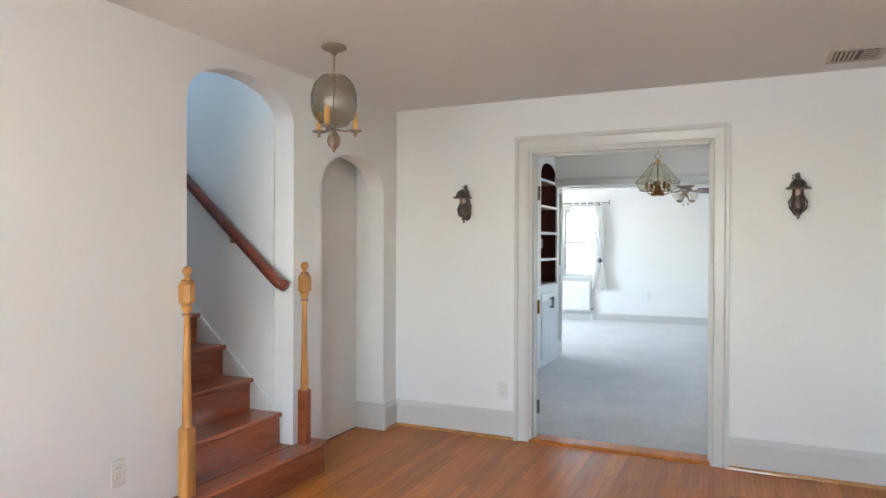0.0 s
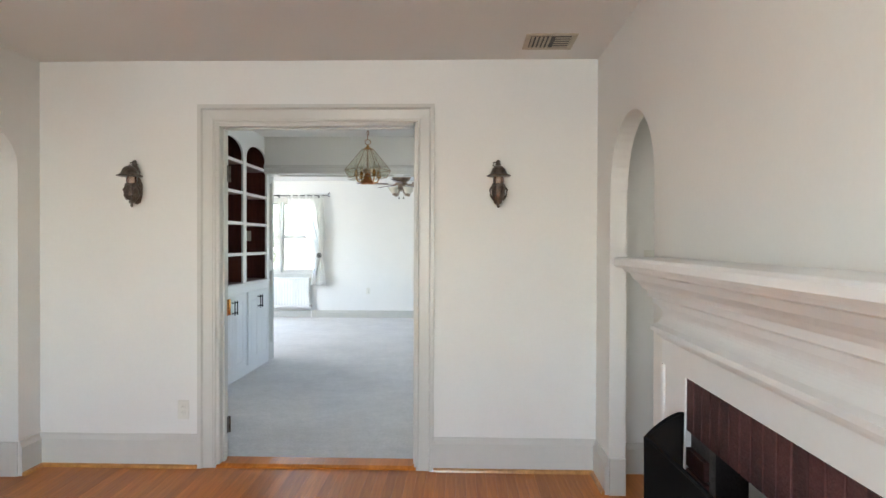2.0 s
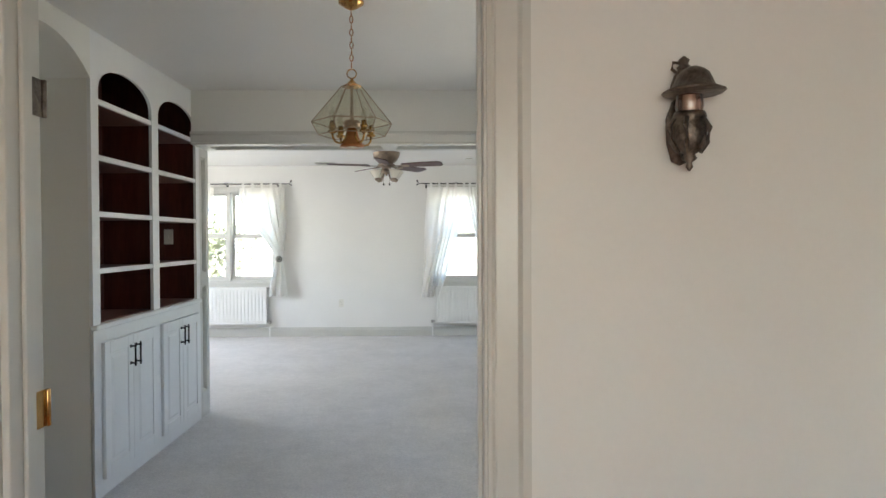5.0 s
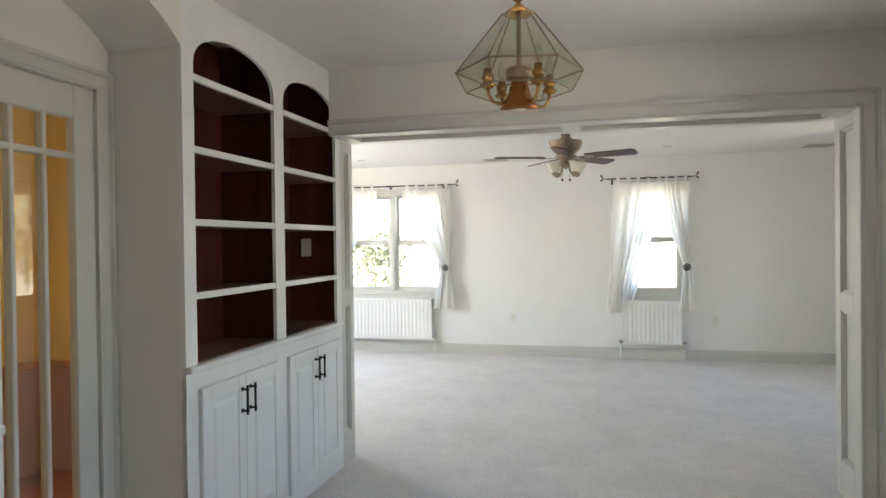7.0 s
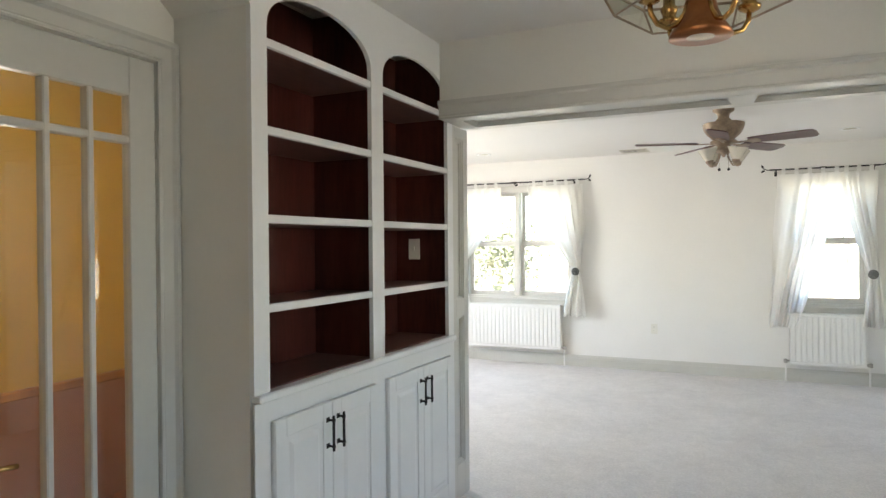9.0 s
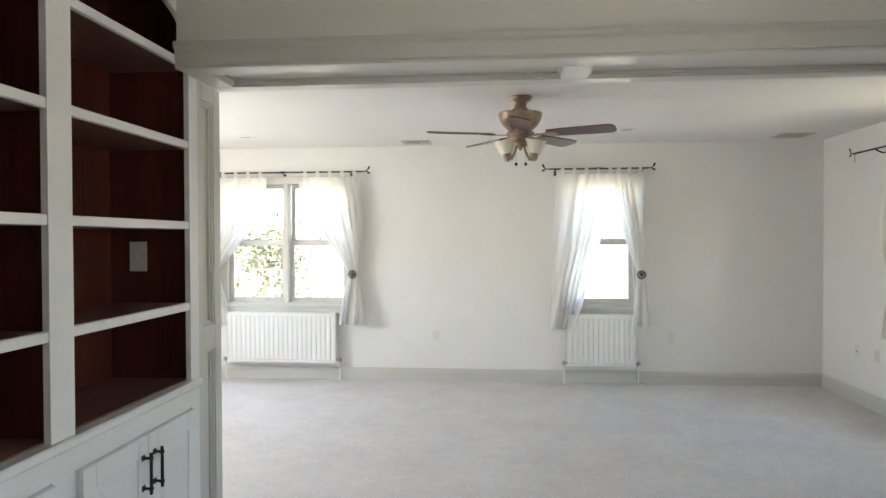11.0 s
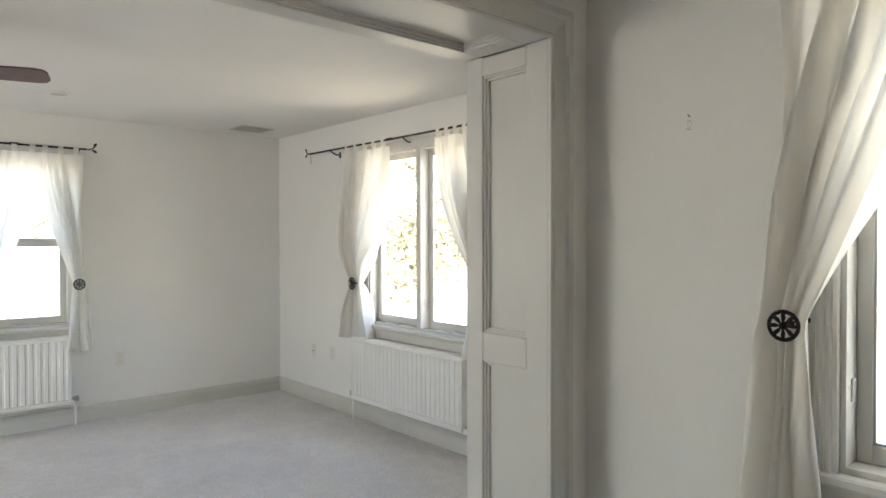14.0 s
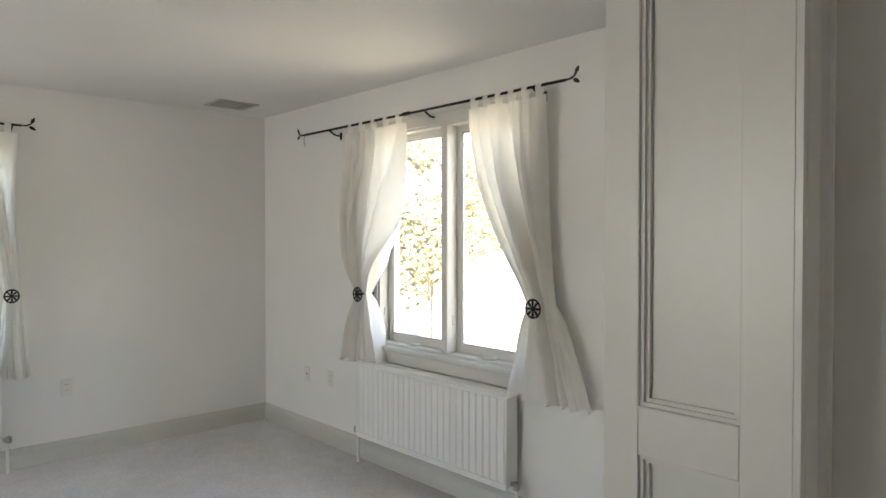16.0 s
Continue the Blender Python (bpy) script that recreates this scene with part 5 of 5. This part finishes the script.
part("centre_column", lathe([(0.058, -0.3), (0.056, -0.292), (0.042, -0.272), (0.032, -0.25), (0.026, -0.225), (0.025, -0.214), (0.02, -0.212)], 22, (*CP, zc)), COPPER, ch, "copper trumpet-shaped centre", True)
part("collar", lathe([(0.02, -0.212), (0.04, -0.21), (0.042, -0.205), (0.036, -0.2), (0.04, -0.194), (0.042, -0.186), (0.034, -0.176), (0.012, -0.172), (0.008, -0.16), (0.007, -0.01)], 20, (*CP, zc)), BRONZE, ch, "antique bronze collar and stem", True)
part("down_bulb", lathe([(0.001, -0.305), (0.026, -0.30), (0.036, -0.285), (0.03, -0.27)], 14, (*CP, zc)), CREAM, ch, "white bulb", True)

# ---------------- ceiling fan ----------------
FP = (-0.965, 10.37)
FZ = CF - 0.035
fan = thing("ceiling_fan", (*FP, CF), "bronze ceiling fan with dark blades and cream glass shades", "ceiling fan")
part("canopy", lathe([(0.075, 0.0), (0.078, -0.012), (0.072, -0.025), (0.045, -0.04), (0.04, -0.07), (0.055, -0.085), (0.055, -0.108)], 22, (*FP, CF)), BRONZE, fan, smooth=True)
part("motor_housing", lathe([(0.05, -0.07), (0.146, -0.078), (0.15, -0.086), (0.144, -0.094), (0.146, -0.104), (0.138, -0.128), (0.118, -0.16), (0.088, -0.188), (0.07, -0.2), (0.072, -0.215)], 28, (*FP, FZ)), BRONZE, fan, "bowl-shaped bronze motor housing", True)
part("blade_hub", lathe([(0.085, -0.205), (0.095, -0.212), (0.095, -0.228), (0.055, -0.235), (0.045, -0.26), (0.06, -0.27), (0.055, -0.295), (0.02, -0.31), (0.006, -0.33)], 22, (*FP, FZ)), BRONZE, fan, smooth=True)
zb = FZ - 0.222
for k in range(5):
    a = 2 * math.pi * k / 5 - 0.349
    rot = Matrix.Translation((*FP, zb)) @ Matrix.Rotation(a, 4, "Z") @ Matrix.Rotation(radians(-12), 4, "X")
    bl = bmesh.new()
    out = [(0.19, -0.05), (0.30, -0.062), (0.59, -0.07), (0.622, -0.062), (0.64, -0.035), (0.64, 0.035), (0.622, 0.062), (0.59, 0.07), (0.30, 0.062), (0.19, 0.05)]
    extrude_profile(out, -0.004, 0.004, "z", bl)
    b_ = part("blade", bl, BLADE, fan, xf=rot)
    ir = bmesh.new()
    extrude_profile([(0.07, -0.014), (0.17, -0.012), (0.20, -0.04), (0.255, -0.03), (0.27, 0), (0.255, 0.03), (0.20, 0.04), (0.17, 0.012), (0.07, 0.014)], -0.010, -0.0045, "z", ir)
    part("blade_iron", ir, BRONZE, b_, xf=rot)
for k in range(4):
    a = 2 * math.pi * k / 4 + 0.75
    dv = Vector((math.cos(a), math.sin(a), 0))
    base = Vector((*FP, FZ - 0.28))
    tip = base + dv * 0.125 + Vector((0, 0, -0.10))
    arm = part("light_arm", tube([base + dv * 0.03, base + dv * 0.05 + Vector((0, 0, -0.06)), base + dv * 0.085 + Vector((0, 0, -0.108)), tip], 0.006, 7), BRONZE, fan, smooth=True)
    tilt = Matrix.Translation(tip) @ Matrix.Rotation(a, 4, "Z") @ Matrix.Rotation(radians(12), 4, "Y")
    part("socket", lathe([(0.012, -0.012), (0.026, 0.0), (0.030, 0.014), (0.024, 0.02), (0.034, 0.03)], 14), BRONZE, arm, smooth=True, xf=tilt)
    part("glass_shade", shell([(0.03, 0.022), (0.045, 0.05), (0.060, 0.085), (0.072, 0.105), (0.075, 0.11), (0.068, 0.107), (0.055, 0.08), (0.028, 0.024)], 18), CREAM, arm, "cream glass bell shade", True, xf=tilt)
for s in (-0.03, 0.035):
    ps = part("pull_chain", tube([(FP[0] + s, FP[1] - 0.03, FZ - 0.29), (FP[0] + s, FP[1] - 0.03, FZ - 0.36), (FP[0] + s, FP[1] - 0.03, FZ - 0.42)], 0.0015, 5), BRONZE, fan)
    part("pull_knob", lathe([(0.002, 0.012), (0.009, 0.006), (0.011, -0.004), (0.004, -0.012)], 10, (FP[0] + s, FP[1] - 0.03, FZ - 0.425)), IRON, ps, smooth=True)

# ---------------- outdoors ----------------
setting("ground", box(-400, 400, -400, 600, -0.75, -0.6), GRASS, "sunlit lawn with fallen leaves", "ground")
# Unseen slab added over the house; its back overhang keeps the sun out
setting("sun_block_slab", boxes([(-5.4, 2.5, 8.3, 13.1, 2.75, 2.9), (-2.9, 2.4, -5.2, 8.3, 2.75, 2.9), (-5.8, -2.9, 3.75, 8.3, 2.75, 2.9), (-5.8, -2.9, -5.2, 2.4, 2.75, 2.9)]), SIDING, "unseen slab over the house that blocks sun and sky", "roof")


def tree(x, y, h, spread, leafmat, count, seed, label, size=0.055):
    rnd = random.Random(seed)
    t = thing("tree", (x, y, -0.6), label, "tree", "garden trees outside the windows")
    trunk = bmesh.new()
    tips = []
    tube([(x, y, -0.6), (x + 0.05, y, h * 0.3), (x - 0.04, y + 0.05, h * 0.65), (x, y, h)], 0.06 * h / 5, 8, trunk, [1, 0.8, 0.5, 0.15])
    for i in range(14):
        z0 = h * (0.15 + 0.75 * rnd.random())
        a = rnd.random() * 6.28
        ln_ = spread * (0.5 + 0.6 * rnd.random()) * (1.1 - 0.6 * z0 / h)
        e = Vector((x + ln_ * math.cos(a), y + ln_ * math.sin(a), z0 + ln_ * (0.2 + 0.5 * rnd.random())))
        s = Vector((x, y, z0))
        tube([s, s.lerp(e, 0.5) + Vector((0, 0, 0.06)), e], 0.03 * h / 5, 5, trunk, [1, 0.6, 0.2])
        tips.append((s, e))
        for j in range(4):
            b0 = s.lerp(e, 0.3 + 0.17 * j)
            b1 = b0 + Vector((rnd.gauss(0, 0.5), rnd.gauss(0, 0.5), 0.25 + 0.4 * rnd.random())) * spread * 0.45
            tube([b0, b0.lerp(b1, 0.5) + Vector((0, 0, 0.03)), b1], 0.011 * h / 5, 4, trunk, [1, 0.7, 0.3])
            tips.append((b0, b1))
    part("trunk", trunk, BARK, t)
    verts, faces = [], []
    for i in range(count):
        s, e = tips[rnd.randrange(len(tips))]
        p = s.lerp(e, 0.3 + 0.75 * rnd.random()) + Vector((rnd.gauss(0, 0.22), rnd.gauss(0, 0.22), rnd.gauss(0, 0.2))) * spread * 0.55
        r = size * (0.6 + 0.8 * rnd.random())
        d1 = Vector((rnd.gauss(0, 1), rnd.gauss(0, 1), rnd.gauss(0, 1))).normalized()
        d2 = d1.orthogonal().normalized()
        k = len(verts)
        verts += [p - d1 * r, p + d2 * r * 0.45, p + d1 * r, p - d2 * r * 0.45]
        faces.append((k, k + 1, k + 2, k + 3))
    me = bpy.data.meshes.new("crown")
    me.from_pydata([tuple(v - Vector((x, y, -0.6))) for v in verts], [], faces)
    me.materials.append(leafmat)
    ob = new("crown", me)
    ob.parent = t


for i, (x, y, h, s, m_, c) in enumerate(((5.6, 14.6, 2.6, 1.7, LEAF, 4200), (8.6, 17.2, 3.6, 2.4, LEAF, 5200), (12.5, 13.5, 4.6, 2.2, LEAF, 800), (6.9, 18.8, 2.8, 1.9, PINE, 3000),
        (0.9, 20.4, 6.5, 2.2, PINE, 3600), (-0.7, 25.5, 7.0, 2.8, LEAF, 1000), (3.2, 19.5, 6.5, 2.6, PINE, 4500), (-5.6, 17.5, 1.3, 1.5, PINE, 2600), (-8.8, 27.0, 7.0, 3.0, LEAF, 900), (13.0, 3.6, 4.5, 2.0, LEAF, 1300))):
    tree(x, y, h, s, m_, c, 30 + i, "leafy garden tree in pale autumn green" if m_ is LEAF else "evergreen tree with drooping needles")

# ---------------- oak strip floor, board by board ----------------
def board_mesh(length):
    bm = box(-0.0284, 0.0284, 0, length, -0.02, 0.0, 0.0004)
    me = bpy.data.meshes.new("oak_board")
    bm.to_mesh(me)
    bm.free()
    me.materials.append(OAK)
    return me


floor_living = thing("floor_living", (0, 0, 0), "varnished orange-brown oak strip floor", "floor", kind="structure")
rnd = random.Random(4)
kinds = [board_mesh(v) for v in (0.5, 0.75, 1.0, 1.3, 1.6)]
lens = (0.5, 0.75, 1.0, 1.3, 1.6)
count = 0
far_boards = bmesh.new()
nb = int((RX - LX) / 0.0572) + 1
for i in range(nb + 4):
    x = LX - 0.22 + 0.0286 + 0.0572 * i
    y = DY - 0.002
    first = True
    while y > -1.6:
        k = rnd.randrange(5)
        ln_ = lens[k]
        if first and rnd.random() < 0.5:
            k, ln_ = 0, 0.5
        first = False
        if y > 2.2:
            ob = new("oak_board", kinds[k])
            ob.location, ob.parent = (x, y - ln_ + 0.001, 0), floor_living
            count += 1
        else:
            a = max(y - ln_, -1.6)
            vs = [far_boards.verts.new(p) for p in ((x - 0.0284, a, 0), (x + 0.0284, a, 0), (x + 0.0284, y - 0.001, 0), (x - 0.0284, y - 0.001, 0))]
            far_boards.faces.new(vs)
        y -= ln_
tagged(part("oak_boards", far_boards, OAK, floor_living), kind="stuff")
hall = box(RX - 0.02, 2.0, 2.9, DY, -0.03, -0.001)
setting("floor_hall", hall, OAK, "varnished oak hall floor", "floor")
